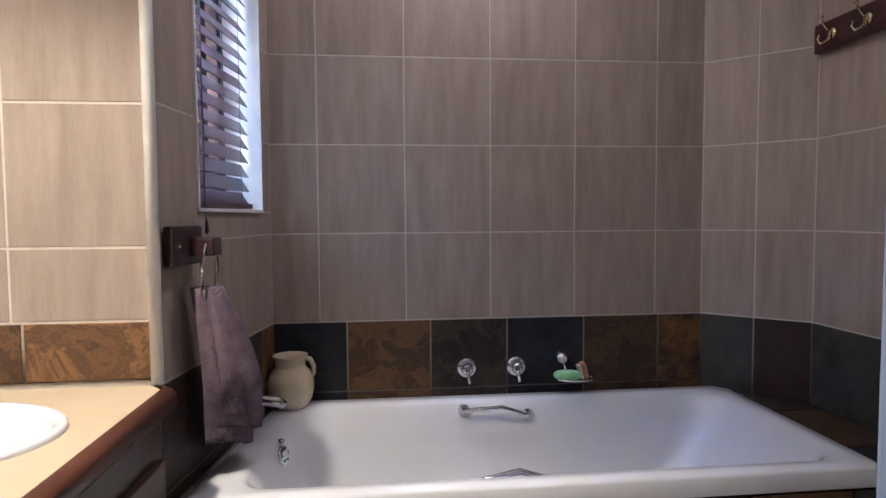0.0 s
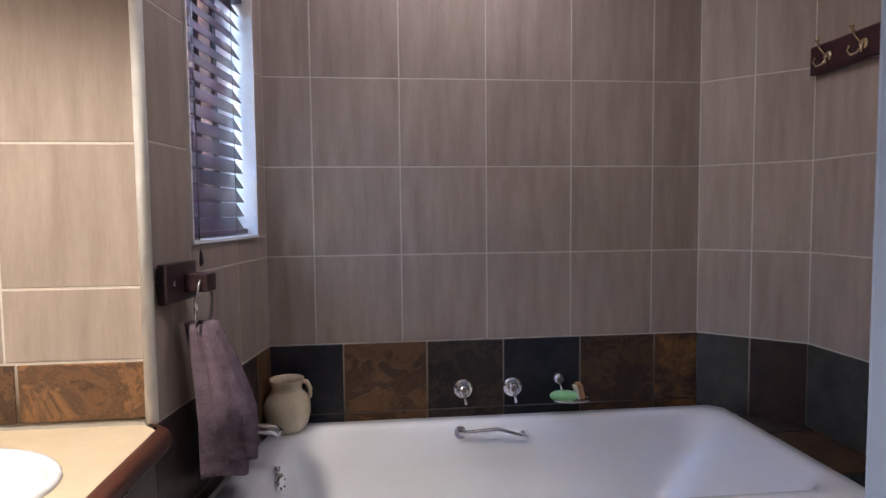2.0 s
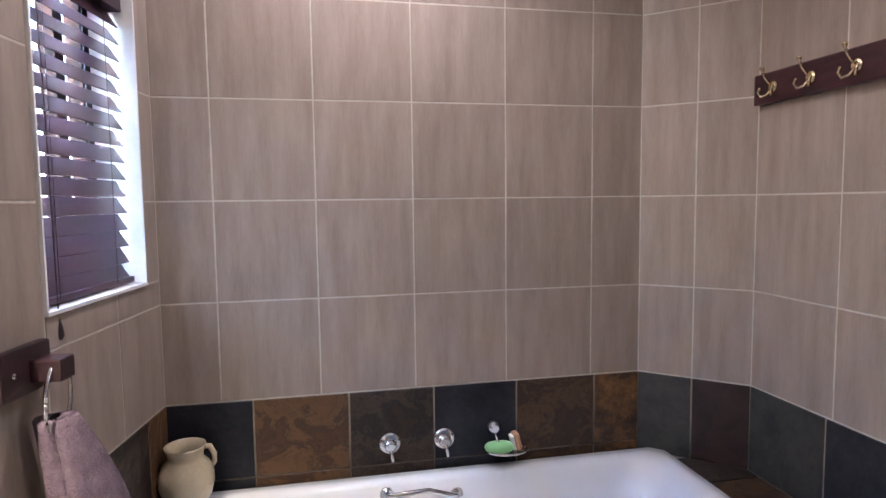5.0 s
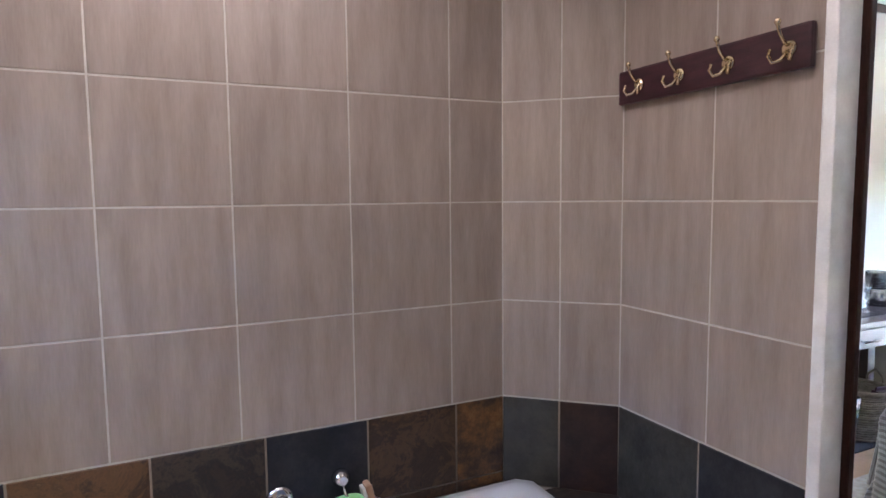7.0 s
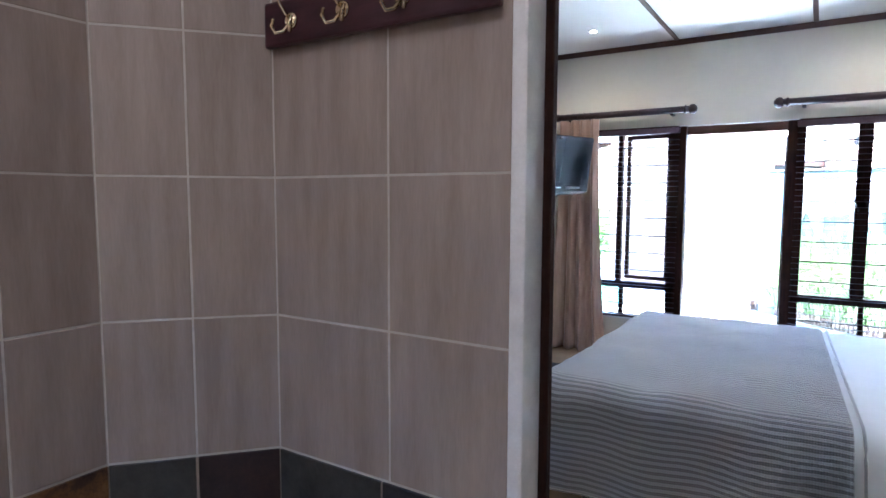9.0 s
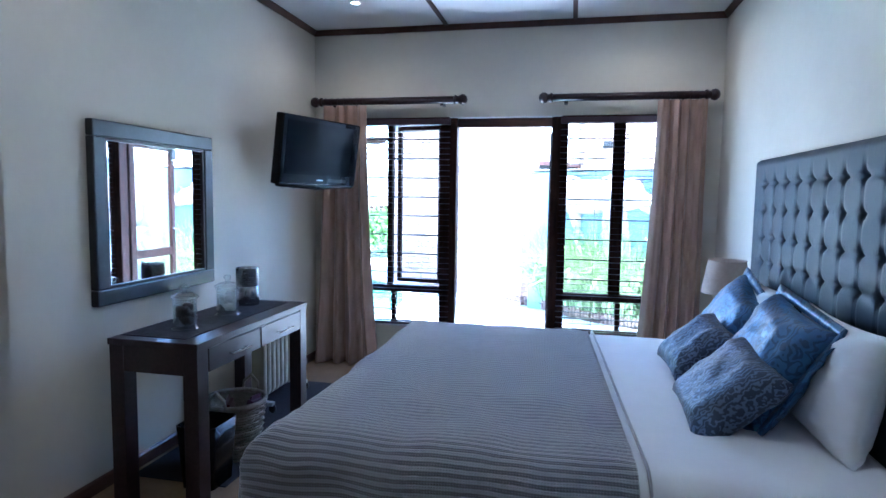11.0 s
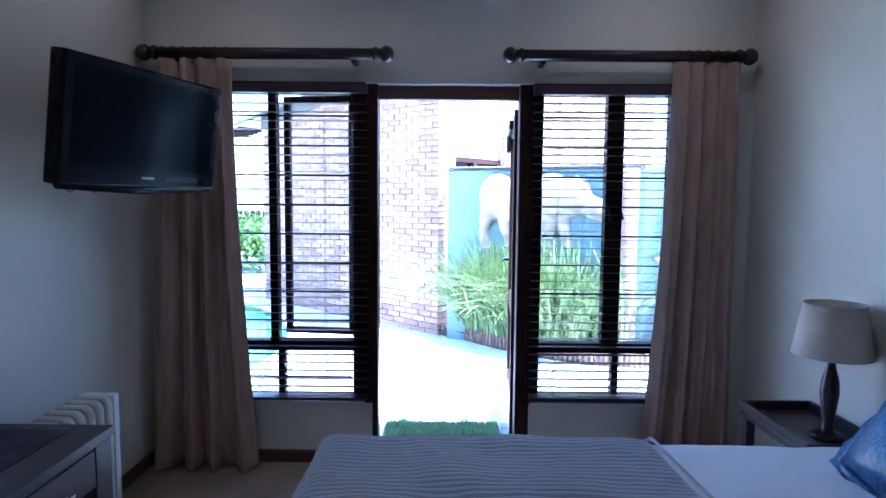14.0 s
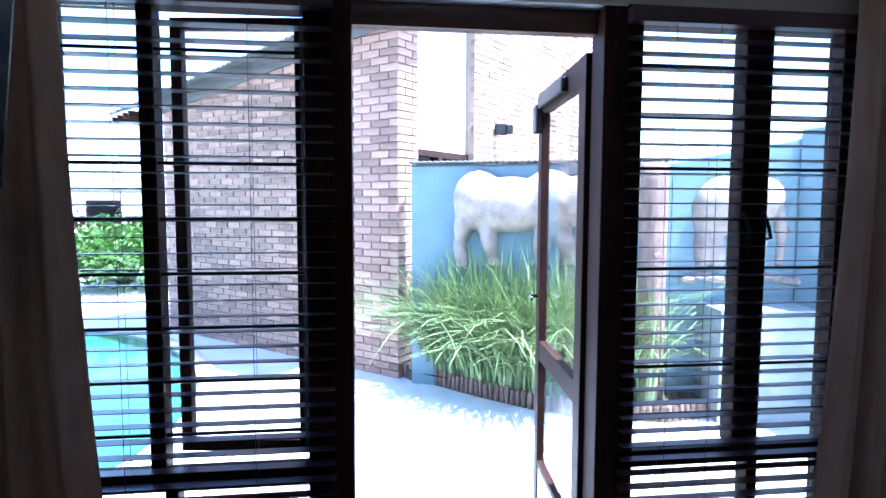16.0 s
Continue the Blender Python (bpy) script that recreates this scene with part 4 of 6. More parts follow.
CORN = [(0, RC - 0.045), (0.012, RC - 0.045), (0.035, RC - 0.012), (0.035, RC - 0.0005), (0, RC - 0.0005)]
SKIRT = [(0, FZ + 0.001), (0.016, FZ + 0.001), (0.016, FZ + 0.062), (0.009, FZ + 0.072), (0, FZ + 0.072)]
run_trim("trim_cornice_garden", (WALLX - 0.0005, RY0), (WALLX - 0.0005, RY1), CORN, M_STRIP, "brown timber cornice")
run_trim("trim_cornice_desk", (WALLX - 0.036, RY1 - 0.0005), (1.80, RY1 - 0.0005), CORN, M_STRIP, "brown timber cornice")
run_trim("trim_cornice_head", (1.80, RY0 + 0.0005), (WALLX - 0.036, RY0 + 0.0005), CORN, M_STRIP, "brown timber cornice")
run_trim("baseboard_garden_a", (WALLX - 0.0125, RY0), (WALLX - 0.0125, YR1 - 0.03), SKIRT, M_STRIP, "brown timber baseboard")
run_trim("baseboard_garden_b", (WALLX - 0.0125, YL0 + 0.03), (WALLX - 0.0125, RY1), SKIRT, M_STRIP, "brown timber baseboard")
run_trim("baseboard_desk", (WALLX - 0.03, RY1 - 0.0005), (1.80, RY1 - 0.0005), SKIRT, M_STRIP, "brown timber baseboard")
run_trim("baseboard_head", (1.80, RY0 + 0.0005), (WALLX - 0.03, RY0 + 0.0005), SKIRT, M_STRIP, "brown timber baseboard")


# windows and garden door
def frame_bars(parent, bars, name="window_frame"):
    for b in bars:
        part(name, bx(*b, bevel=0.004), M_FRAME, parent)


FX0, FX1 = WALLX - 0.004, WALLX + 0.07


def glaze(parent, y0, y1, z0, z1, x=WALLX + 0.03):
    p = part("pane", bx(x, x + 0.004, y0, y1, z0, z1), M_GLASS, parent)
    p.visible_shadow = False


wl = thing("window_2", "dark timber window with burglar bars and open sash", "window", kind="structure")
frame_bars(wl, [(FX0, FX1, YL0 + 0.07, YL1, 2.055, TOP), (FX0, FX1, YL0 + 0.07, YL1, SILL, 0.315), (FX0, FX1, YL1 - 0.035, YL1 + 0.02, 0.315, 2.055), (FX0, FX1, 2.622, 2.668, 0.64, 2.055),
                (FX0, FX1, YL0 + 0.07, YL1 - 0.035, 0.578, 0.637), (FX0 + 0.004, FX1 - 0.004, 2.59, 2.63, 0.315, 0.578), (FX0, FX1, YL0 + 0.07, YL0 + 0.143, 0.315, 2.055)])
for a, b, c, d in ((2.668, YL1 - 0.035, 0.637, 2.055), (YL0 + 0.143, 2.59, 0.315, 0.578), (2.63, YL1 - 0.035, 0.315, 0.578)):
    glaze(wl, a, b, c, d)
# the opened sash, hinged on the door's side
SM = pose(WALLX + 0.075, 2.19, 0, 0, 0, -7)
sash = part("sash", bx(0, 0.04, 0.392, 0.428, 0.655, 2.058, bevel=0.004), M_FRAME, wl, "casement sash opened a little outward")
for b in ((0, 0.036, 0.0, 0.036, 0.655, 2.058), (0, 0.036, 0.036, 0.392, 2.022, 2.058), (0, 0.036, 0.036, 0.392, 0.655, 0.693)):
    part("sash_bar", bx(*b, bevel=0.003), M_FRAME, sash)
sash_pane = part("pane", bx(0.016, 0.020, 0.036, 0.392, 0.693, 2.022), M_GLASS, sash)
sash_pane.visible_shadow = False
sash.matrix_basis = SM
wr = thing("window_3", "dark timber window with burglar bars", "window", kind="structure")
frame_bars(wr, [(FX0, FX1, YR0, YR1 - 0.03, 2.055, TOP), (FX0, FX1, YR0, YR1 - 0.03, SILL, 0.33), (FX0, FX1, YR0 - 0.02, YR0 + 0.035, 0.33, 2.055), (FX0, FX1, 0.648, 0.745, 0.64, 2.055),
                (FX0, FX1, YR0 + 0.035, YR1 - 0.03, 0.578, 0.637), (FX0 + 0.004, FX1 - 0.004, 0.64, 0.68, 0.33, 0.578), (FX0, FX1, YR1 - 0.085, YR1 - 0.03, 0.33, 2.055)])
for a, b, c, d in ((0.745, YR1 - 0.085, 0.637, 2.055), (YR0 + 0.035, 0.648, 0.637, 2.055), (0.68, YR1 - 0.085, 0.33, 0.578), (YR0 + 0.035, 0.64, 0.33, 0.578)):
    glaze(wr, a, b, c, d)
for y in (0.72, 0.65):
    part("casement_handle", tube([(WALLX - 0.006, y, 1.36), (WALLX - 0.03, y, 1.365), (WALLX - 0.032, y + 0.01, 1.40), (WALLX - 0.03, y + 0.03, 1.45)], 0.006, 8), M_BAR, wr)
for parent, y0, y1 in ((wl, YL0 + 0.15, YL1 - 0.03), (wr, YR0 + 0.03, YR1 - 0.09)):
    k = 0
    while 0.42 + k * 0.168 < 2.0:
        z = 0.42 + k * 0.168
        part("burglar_bar", tube([(WALLX + 0.012, y0, z), (WALLX + 0.012, y1, z)], 0.006, 8), M_BAR, parent)
        k += 1
for parent, y0, y1 in ((wl, YL0 + 0.075, YL1), (wr, YR0, YR1 - 0.036)):
    part("window_sill", bx(WALLX - 0.026, WALLX - 0.0045, y0, y1, SILL + 0.0005, SILL + 0.014, bevel=0.003), M_REVEAL, parent, "white painted sill")
df = thing("door_frame_2", "dark timber garden door frame", "door frame", kind="structure")
part("jamb", bx(FX0 - 0.004, WALLX + 0.10, YD1 - 0.002, YD1 + 0.072, FZ, 2.111, bevel=0.005), M_FRAME, df)
part("jamb", bx(FX0 - 0.004, WALLX + 0.10, YD0 - 0.034, YD0 + 0.05, FZ, 2.111, bevel=0.005), M_FRAME, df)
part("door_head", bx(WALLX + 0.05, WALLX + 0.10, YD0 + 0.05, YD1 - 0.002, 2.035, 2.111, bevel=0.004), M_MAHOG, df)
part("lintel_reveal", bx(WALLX - 0.003, WALLX + 0.10, YD0 - 0.03, YD1 + 0.068, 2.112, 2.1195), M_REVEAL, df)
part("threshold", bx(WALLX - 0.01, 6.69, YD0 + 0.05, YD1 - 0.002, FZ - 0.03, FZ + 0.012, bevel=0.004), M_SLAB, df)
# the leaf stands open outwards, square to the wall
gd = thing("door_2", "open garden door, dark timber with glass panes", "door", kind="structure", m=pose(WALLX + 0.105, YD0 + 0.047, 0, 0, 0, -4.5))
LW = 0.775
part("stile", bx(0.0, 0.085, -0.02, 0.02, -0.05, 1.99, bevel=0.004), M_FRAME, gd)
part("stile", bx(LW - 0.07, LW, -0.02, 0.02, -0.05, 1.99, bevel=0.004), M_FRAME, gd)
part("rail", bx(0.085, LW - 0.07, -0.018, 0.018, 1.89, 1.99, bevel=0.004), M_FRAME, gd)
part("rail", bx(0.085, LW - 0.07, -0.018, 0.018, 0.74, 0.83, bevel=0.004), M_FRAME, gd)
part("rail", bx(0.085, LW - 0.07, -0.018, 0.018, 0.22, 0.25, bevel=0.004), M_FRAME, gd)
part("kick_panel", bx(0.085, LW - 0.07, -0.014, 0.014, -0.05, 0.22), M_KICK, gd, "pale kick panel")
for a, b in ((0.83, 1.89), (0.25, 0.74)):
    p = part("pane", bx(0.085, LW - 0.07, -0.003, 0.003, a, b), M_GLASS, gd)
    p.visible_shadow = False
part("handle", tube([(LW - 0.035, 0.02, 1.04), (LW - 0.035, 0.06, 1.04), (LW - 0.12, 0.065, 1.04)], 0.008, 8), M_STEEL, gd)
part("closer_arm", bx(0.25, LW - 0.08, 0.018, 0.045, 1.905, 1.965, bevel=0.01), M_BAR, gd)
part("lock_box", bx(LW - 0.08, LW + 0.0, 0.02, 0.05, 1.80, 1.93, bevel=0.012), M_BAR, gd)


# ---- Bedroom: blinds, rods, curtains ----
BM = Matrix(((0, -1, 0, WALLX - 0.04), (1, 0, 0, 0), (0, 0, 1, 0), (0, 0, 0, 1)))
venetian("venetian_blind", BM @ pose(YL0 + 0.055, 0, 0), YL1 - YL0 - 0.05, 0.30, 2.10, 0.0475, 0.046, -3, "dark wooden venetian blind, slats open", (0.09, 0.24, 0.62), None)
venetian("venetian_blind", BM @ pose(YR0 - 0.03, 0, 0), YR1 - YR0 + 0.005, 0.31, 2.10, 0.0475, 0.046, -3, "dark wooden venetian blind, slats open", (0.12, 0.55, 0.70), None)


def make_rod(y0, y1):
    r = thing("curtain_rod", "dark wooden curtain pole with ball finials", "curtain rod", (WALLX - 0.10, 0, 2.25), "curtain poles")
    part("pole", lathe([(0.031, y0 + 0.05), (0.031, y1 - 0.05)], (0, 0, 0), 20, "y"), M_EBONY, r)
    for y, s in ((y0, 1), (y1, -1)):
        prof = [(0.005, y), (0.026, y + s * 0.006), (0.042, y + s * 0.024), (0.046, y + s * 0.042), (0.040, y + s * 0.062), (0.022, y + s * 0.076), (0.020, y + s * 0.084), (0.038, y + s * 0.092),
                (0.040, y + s * 0.104), (0.033, y + s * 0.112)]
        part("finial", lathe(prof, (0, 0, 0), 22, "y"), M_EBONY, r)
    for y in (y0 + 0.22, y1 - 0.22):
        part("bracket", bx(0.0, 0.0995, y - 0.015, y + 0.015, -0.045, 0.02, bevel=0.004), M_EBONY, r)
    far = y1 - 0.30 if y1 > 2.5 else y0 + 0.28
    part("wall_board", bx(0.075, 0.0995, far - 0.16, far + 0.16, 0.015, 0.05, bevel=0.003), M_PLASTER, r)
    return r


make_rod(1.945, 3.352)
make_rod(-0.03, 1.352)


def make_curtain(y_top, y_bot, name, seed):
    """A pleated curtain: (y from, y to) at the head and at the hem."""
    rnd = random.Random(seed)
    c = thing(name, "long taupe satin curtain gathered to one side", "curtain", (WALLX - 0.118, 0, 0), "curtains")
    rings, n = [], 90
    ph = rnd.uniform(0, 6)
    for i in range(36):
        f = i / 35
        z = 2.215 - (2.205 - FZ) * f
        spread = f ** 1.8
        ya, yb = y_top[0] + (y_bot[0] - y_top[0]) * spread, y_top[1] + (y_bot[1] - y_top[1]) * spread
        amp = 0.024 + 0.018 * f
        row = []
        for k in range(n):
            u = k / (n - 1)
            uu = u + 0.025 * math.sin(9 * u + ph) + 0.01 * noise.noise((u * 5, f * 2.0, seed))
            wv = math.sin(2 * math.pi * 4 * uu + ph) + 0.3 * math.sin(2 * math.pi * 9 * uu + 2 * ph)
            row.append((amp * wv - 0.012 * f + 0.004 * noise.noise((u * 9, f * 6, seed + 3)), ya + (yb - ya) * u, z + 0.008 * wv * (f > 0.98)))
        rings.append(row)
    bm = ring_surface(bmesh.new(), rings, False)
    ob = part("drape", bm, M_CURTAIN, c)
    so = ob.modifiers.new("thickness", "SOLIDIFY")
    so.thickness = 0.003
    for k in range(7):
        y = y_top[0] + (y_top[1] - y_top[0]) * (k + 0.5) / 7
        pts = [(0.018 + 0.036 * math.cos(2 * math.pi * j / 16), y, 2.247 + 0.037 * math.sin(2 * math.pi * j / 16)) for j in range(17)]
        part("curtain_ring", tube(pts, 0.003, 6), M_EBONY, c)
    return c


make_curtain((2.83, 3.24), (2.71, 3.33), "curtain", 3)
make_curtain((0.055, 0.425), (0.03, 0.54), "curtain", 8)


# ---- Bedroom furniture ----
def sheet(a0, a1, b0, b1, na, nb, place, puff=0.0, seed=0.0, thick=0.012):
    """A cloth laid over place(a, b); texture lengths in metres along a and b."""
    rings, uvs = [], []
    for i in range(na + 1):
        a = a0 + (a1 - a0) * i / na
        row, ur = [], []
        for j in range(nb + 1):
            b = b0 + (b1 - b0) * j / nb
            p = Vector(place(a, b))
            p += Vector((0.35, 0.35, 1)) * puff * noise.noise((a * 4 + seed, b * 4, seed)) + Vector((0, 0, 0.3 * puff * noise.noise((a * 14, b * 11, seed))))
            row.append(p)
            ur.append((b, a))
        rings.append(row)
        uvs.append(ur)
    return ring_surface(bmesh.new(), rings, False, uvs=uvs)


BX0, BX1, BY0, BY1, BZ = 3.28, 5.29, 0.04, 2.05, 0.585


def over_bed(x0, x1, y1, ztop, r):
    """Lays flat cloth points over the bed's rounded top: past an edge the cloth bends over and hangs."""
    def bend(s, lo, hi):
        if s > hi:
            t = s - hi
            return hi, t, 1
        if s < lo:
            return lo, lo - s, -1
        return s, 0.0, 0
    def drop(t):
        q = r * math.pi / 2
        if t < q:
            return r * math.sin(t / r), r * (1 - math.cos(t / r))
        return r + 0.05 * (t - q), r + (t - q)
    def place(a, b):
        x, tx, sx = bend(a, x0 + r, x1 - r)
        y, ty, sy = bend(b, -9, y1 - r)
        ox, dx = drop(tx)
        oy, dy = drop(ty)
        rip = 0.018 * math.sin(b * 13) * min(1, dx * 3) + 0.018 * math.sin(a * 12) * min(1, dy * 3)
        return (x + sx * (ox + rip), y + sy * (oy + rip), ztop - max(dx, dy))
    return place


def make_bed():
    bed = thing("bed", "wide bed with tufted charcoal headboard", "bed", (0, 0, 0))
    part("base", bx(BX0 + 0.04, BX1 - 0.04, BY0, BY1 - 0.05, 0.10, 0.34, bevel=0.02), M_LEATHER, bed)
    for x in (BX0 + 0.15, BX1 - 0.15):
        for y in (BY0 + 0.15, BY1 - 0.2):
            part("leg", lathe([(0.03, FZ), (0.035, 0.10)], (x, y, 0), 14), M_EBONY, bed)
    part("mattress", bx(BX0 + 0.02, BX1 - 0.02, BY0 - 0.02, BY1 - 0.03, 0.34, BZ - 0.035, bevel=0.05), M_DUVET, bed)
    # headboard: square pillows round sunk buttons
    hx0, hx1, hz0, hz1, px, pz = 3.20, 5.36, 0.35, 1.675, 0.168, 0.147
    nx, nz = int((hx1 - hx0) / 0.014), int((hz1 - hz0) / 0.014)
    rings = []
    for i in range(nx + 1):
        x = hx0 + (hx1 - hx0) * i / nx
        col = []
        for k in range(nz + 1):
            z = hz0 + (hz1 - hz0) * k / nz
            u, v = (hx1 - 0.20 - x) / px, (hz1 - 0.14 - z) / pz
            du, dv = abs(u - round(u)), abs(v - round(v))
            star = (du ** 0.6 + dv ** 0.6) ** (1 / 0.6)
            dip = 0.030 * math.exp(-(star / 0.24) ** 2) + 0.004 * (math.exp(-(du / 0.05) ** 2) + math.exp(-(dv / 0.05) ** 2))
            if round(v) < 0 or round(u) < 0:
                dip = 0
            edge = min(x - hx0, hx1 - x, hz1 - z) / 0.03
            dip += 0.03 * max(0, 1 - edge) ** 2
            col.append((x, 0.0 - dip, z))
        rings.append(col)
    head = part("headboard", ring_surface(bmesh.new(), rings, False), M_LEATHER, bed, "charcoal button-tufted headboard")
    part("headboard_back", bx(hx0 + 0.003, hx1 - 0.003, RY0 + 0.002, -0.032, 0.1, hz1 - 0.003, bevel=0.004), M_LEATHER, head)
    i = 0
    while hx1 - 0.20 - i * px > hx0 + 0.05:
        k = 0
        while hz1 - 0.14 - k * pz > 0.6:
            part("button", lathe([(0.001, -0.024), (0.007, -0.026), (0.010, -0.030), (0.010, -0.036)], (hx1 - 0.20 - i * px, 0, hz1 - 0.14 - k * pz), 8, "y"), M_BUTTON, head)
            k += 1
        i += 1
    dv = thing("duvet", "smooth white cotton duvet over the bed", "duvet", (0, 0, 0))
    pl = over_bed(BX0, BX1, BY1, BZ, 0.07)
    part("cover", sheet(BX0 - 0.33, BX1 + 0.33, BY0 + 0.02, BY1 + 0.33, 76, 70, pl, 0.008, 1.0), M_DUVET, dv).modifiers.new("thickness", "SOLIDIFY").thickness = -0.012
    th = thing("bed_throw", "grey ribbed striped throw across the foot of the bed", "throw", (0, 0, 0))
    lay = over_bed(BX0 - 0.035, BX1 + 0.04, BY1 + 0.07, BZ + 0.028, 0.11)

    def pt(a, b):
        return lay(a, b + 0.055 * (a - 4.5) * max(0.0, 1 - (b - 0.898) / 1.0))
    part("cloth", sheet(BX0 - 0.48, BX1 + 0.40, 0.898, BY1 + 0.42, 110, 76, pt, 0.015, 4.0), M_THROW, th).modifiers.new("thickness", "SOLIDIFY").thickness = -0.006
    part("hem", tube([Vector(pt(BX0 - 0.47 + k * 0.036, 0.868)) + Vector((0, 0, 0.003)) for k in range(79)], 0.006, 6), M_THROW, th)
    return bed


make_bed()


def make_cushion(at, size, rot, material, label, flange=0.0):
    c = thing("cushion", label, "cushion", m=Matrix.Translation(at) @ Euler([radians(a) for a in rot]).to_matrix().to_4x4(), group="scatter cushions")
    n = 26
    bm = bmesh.new()
    grid = {}
    for side in (1, -1):
        for i in range(n + 1):
            for j in range(n + 1):
                u, v = 2 * i / n - 1, 2 * j / n - 1
                if side == -1 and (i in (0, n) or j in (0, n)):
                    grid[side, i, j] = grid[1, i, j]
                    continue
                pinch = 1 - 0.09 * (1 - abs(u) ** 2) * abs(v) ** 3
                pinch2 = 1 - 0.09 * (1 - abs(v) ** 2) * abs(u) ** 3
                h = ((1 - u ** 4) * (1 - v ** 4)) ** 0.55
                t = 0.5 * size[2] * h * (1 + 0.22 * noise.noise((u * 1.6 + at[0] * 3, v * 1.6, side))) + 0.008 * noise.noise((u * 6, v * 6, at[0] + side))
                grid[side, i, j] = bm.verts.new((u * size[0] / 2 * pinch2, v * size[1] / 2 * pinch, side * max(0.0, t)))
    for side in (1, -1):
        for i in range(n):
            for j in range(n):
                f = bm.faces.new([grid[side, a, b] for a, b in ((i, j), (i + 1, j), (i + 1, j + 1), (i, j + 1))])
                f.smooth = True
    part("cover", bm, material, c)
    if flange:
        pts = []
        for k in range(80):
            s = k / 20
            e, t = int(s), s - int(s)
            cs = [(-1, -1), (1, -1), (1, 1), (-1, 1), (-1, -1)]
            u, v = cs[e][0] + (cs[e + 1][0] - cs[e][0]) * t, cs[e][1] + (cs[e + 1][1] - cs[e][1]) * t
            pts.append((u, v))
        rings = []
        for f in (0.94, 1.0 + flange):
            rings.append([(u * size[0] / 2 * f, v * size[1] / 2 * f, 0.006 * math.sin(17 * k) * (f > 1)) for k, (u, v) in enumerate(pts)])
        fl = part("flange", ring_surface(bmesh.new(), rings, True), material, c)
        fl.modifiers.new("thickness", "SOLIDIFY").thickness = 0.004
    return c


LA, LB = "slate-blue satin scatter cushion with scroll pattern", "grey cut-velvet scatter cushion leaning on another"
make_cushion((4.72, 0.26, 0.775), (0.54, 0.50, 0.19), (60, 14, 178), M_CUSHA, LA, 0.1)
make_cushion((4.03, 0.28, 0.79), (0.58, 0.52, 0.19), (60, 6, 181), M_CUSHA, LA, 0.1)
make_cushion((4.46, 0.455, 0.735), (0.37, 0.35, 0.15), (42, 8, 186), M_CUSHB, LB)
make_cushion((3.92, 0.45, 0.71), (0.52, 0.40, 0.16), (42, 6, 180), M_CUSHB, LB)
for x in (4.75, 3.85):
    make_cushion((x, 0.12, 0.80), (0.70, 0.45, 0.16), (78, 0, 180), M_DUVET, "white cotton bed pillow against the headboard")


def make_nightstand():
    t = thing("bedside_table", "dark stained bedside table with raised rim", "side table", (5.385, RY0 + 0.01, 0))
    w, d, h = 0.52, 0.33, 0.50
    part("top", bx(0, w, 0, d, h - 0.03, h, bevel=0.004), M_EBONY, t)
    for b in ((0, w, d - 0.016, d, h, h + 0.04), (0, w, 0, 0.016, h, h + 0.04), (0, 0.016, 0.016, d - 0.016, h, h + 0.04), (w - 0.016, w, 0.016, d - 0.016, h, h + 0.04)):
        part("rim", bx(*b, bevel=0.003), M_EBONY, t)
    for x in (0.01, w - 0.05):
        for y in (0.01, d - 0.05):
            part("leg", bx(x, x + 0.04, y, y + 0.04, FZ, h - 0.03, bevel=0.003), M_EBONY, t)
    part("shelf", bx(0.02, w - 0.02, 0.02, d - 0.02, 0.14, 0.16), M_EBONY, t)
    return t


make_nightstand()


def make_lamp():
    l = thing("table_lamp", "bedside lamp with linen shade, unlit", "lamp", (5.56, 0.076, 0.50))
    part("base", lathe([(0.062, 0), (0.064, 0.012), (0.05, 0.02), (0.026, 0.028), (0.020, 0.06), (0.028, 0.12), (0.036, 0.19), (0.032, 0.24), (0.016, 0.30), (0.012, 0.43)], (0, 0, 0), 24), M_EBONY, l)
    sh = bmesh.new()
    lathe([(0.147, 0.345), (0.112, 0.555), (0.109, 0.555), (0.144, 0.345)], (0, 0, 0), 36, bm=sh, cap=False)
    part("shade", sh, M_SHADE, l)
    part("shade_ring", tube([(0.113 * math.cos(2 * math.pi * k / 30), 0.113 * math.sin(2 * math.pi * k / 30), 0.555) for k in range(31)], 0.003, 6), M_SHADE, l)
    part("bulb", lathe([(0.012, 0.43), (0.02, 0.45), (0.028, 0.475), (0.02, 0.50), (0.002, 0.508)], (0, 0, 0), 16), M_PALE, l)
    return l


make_lamp()


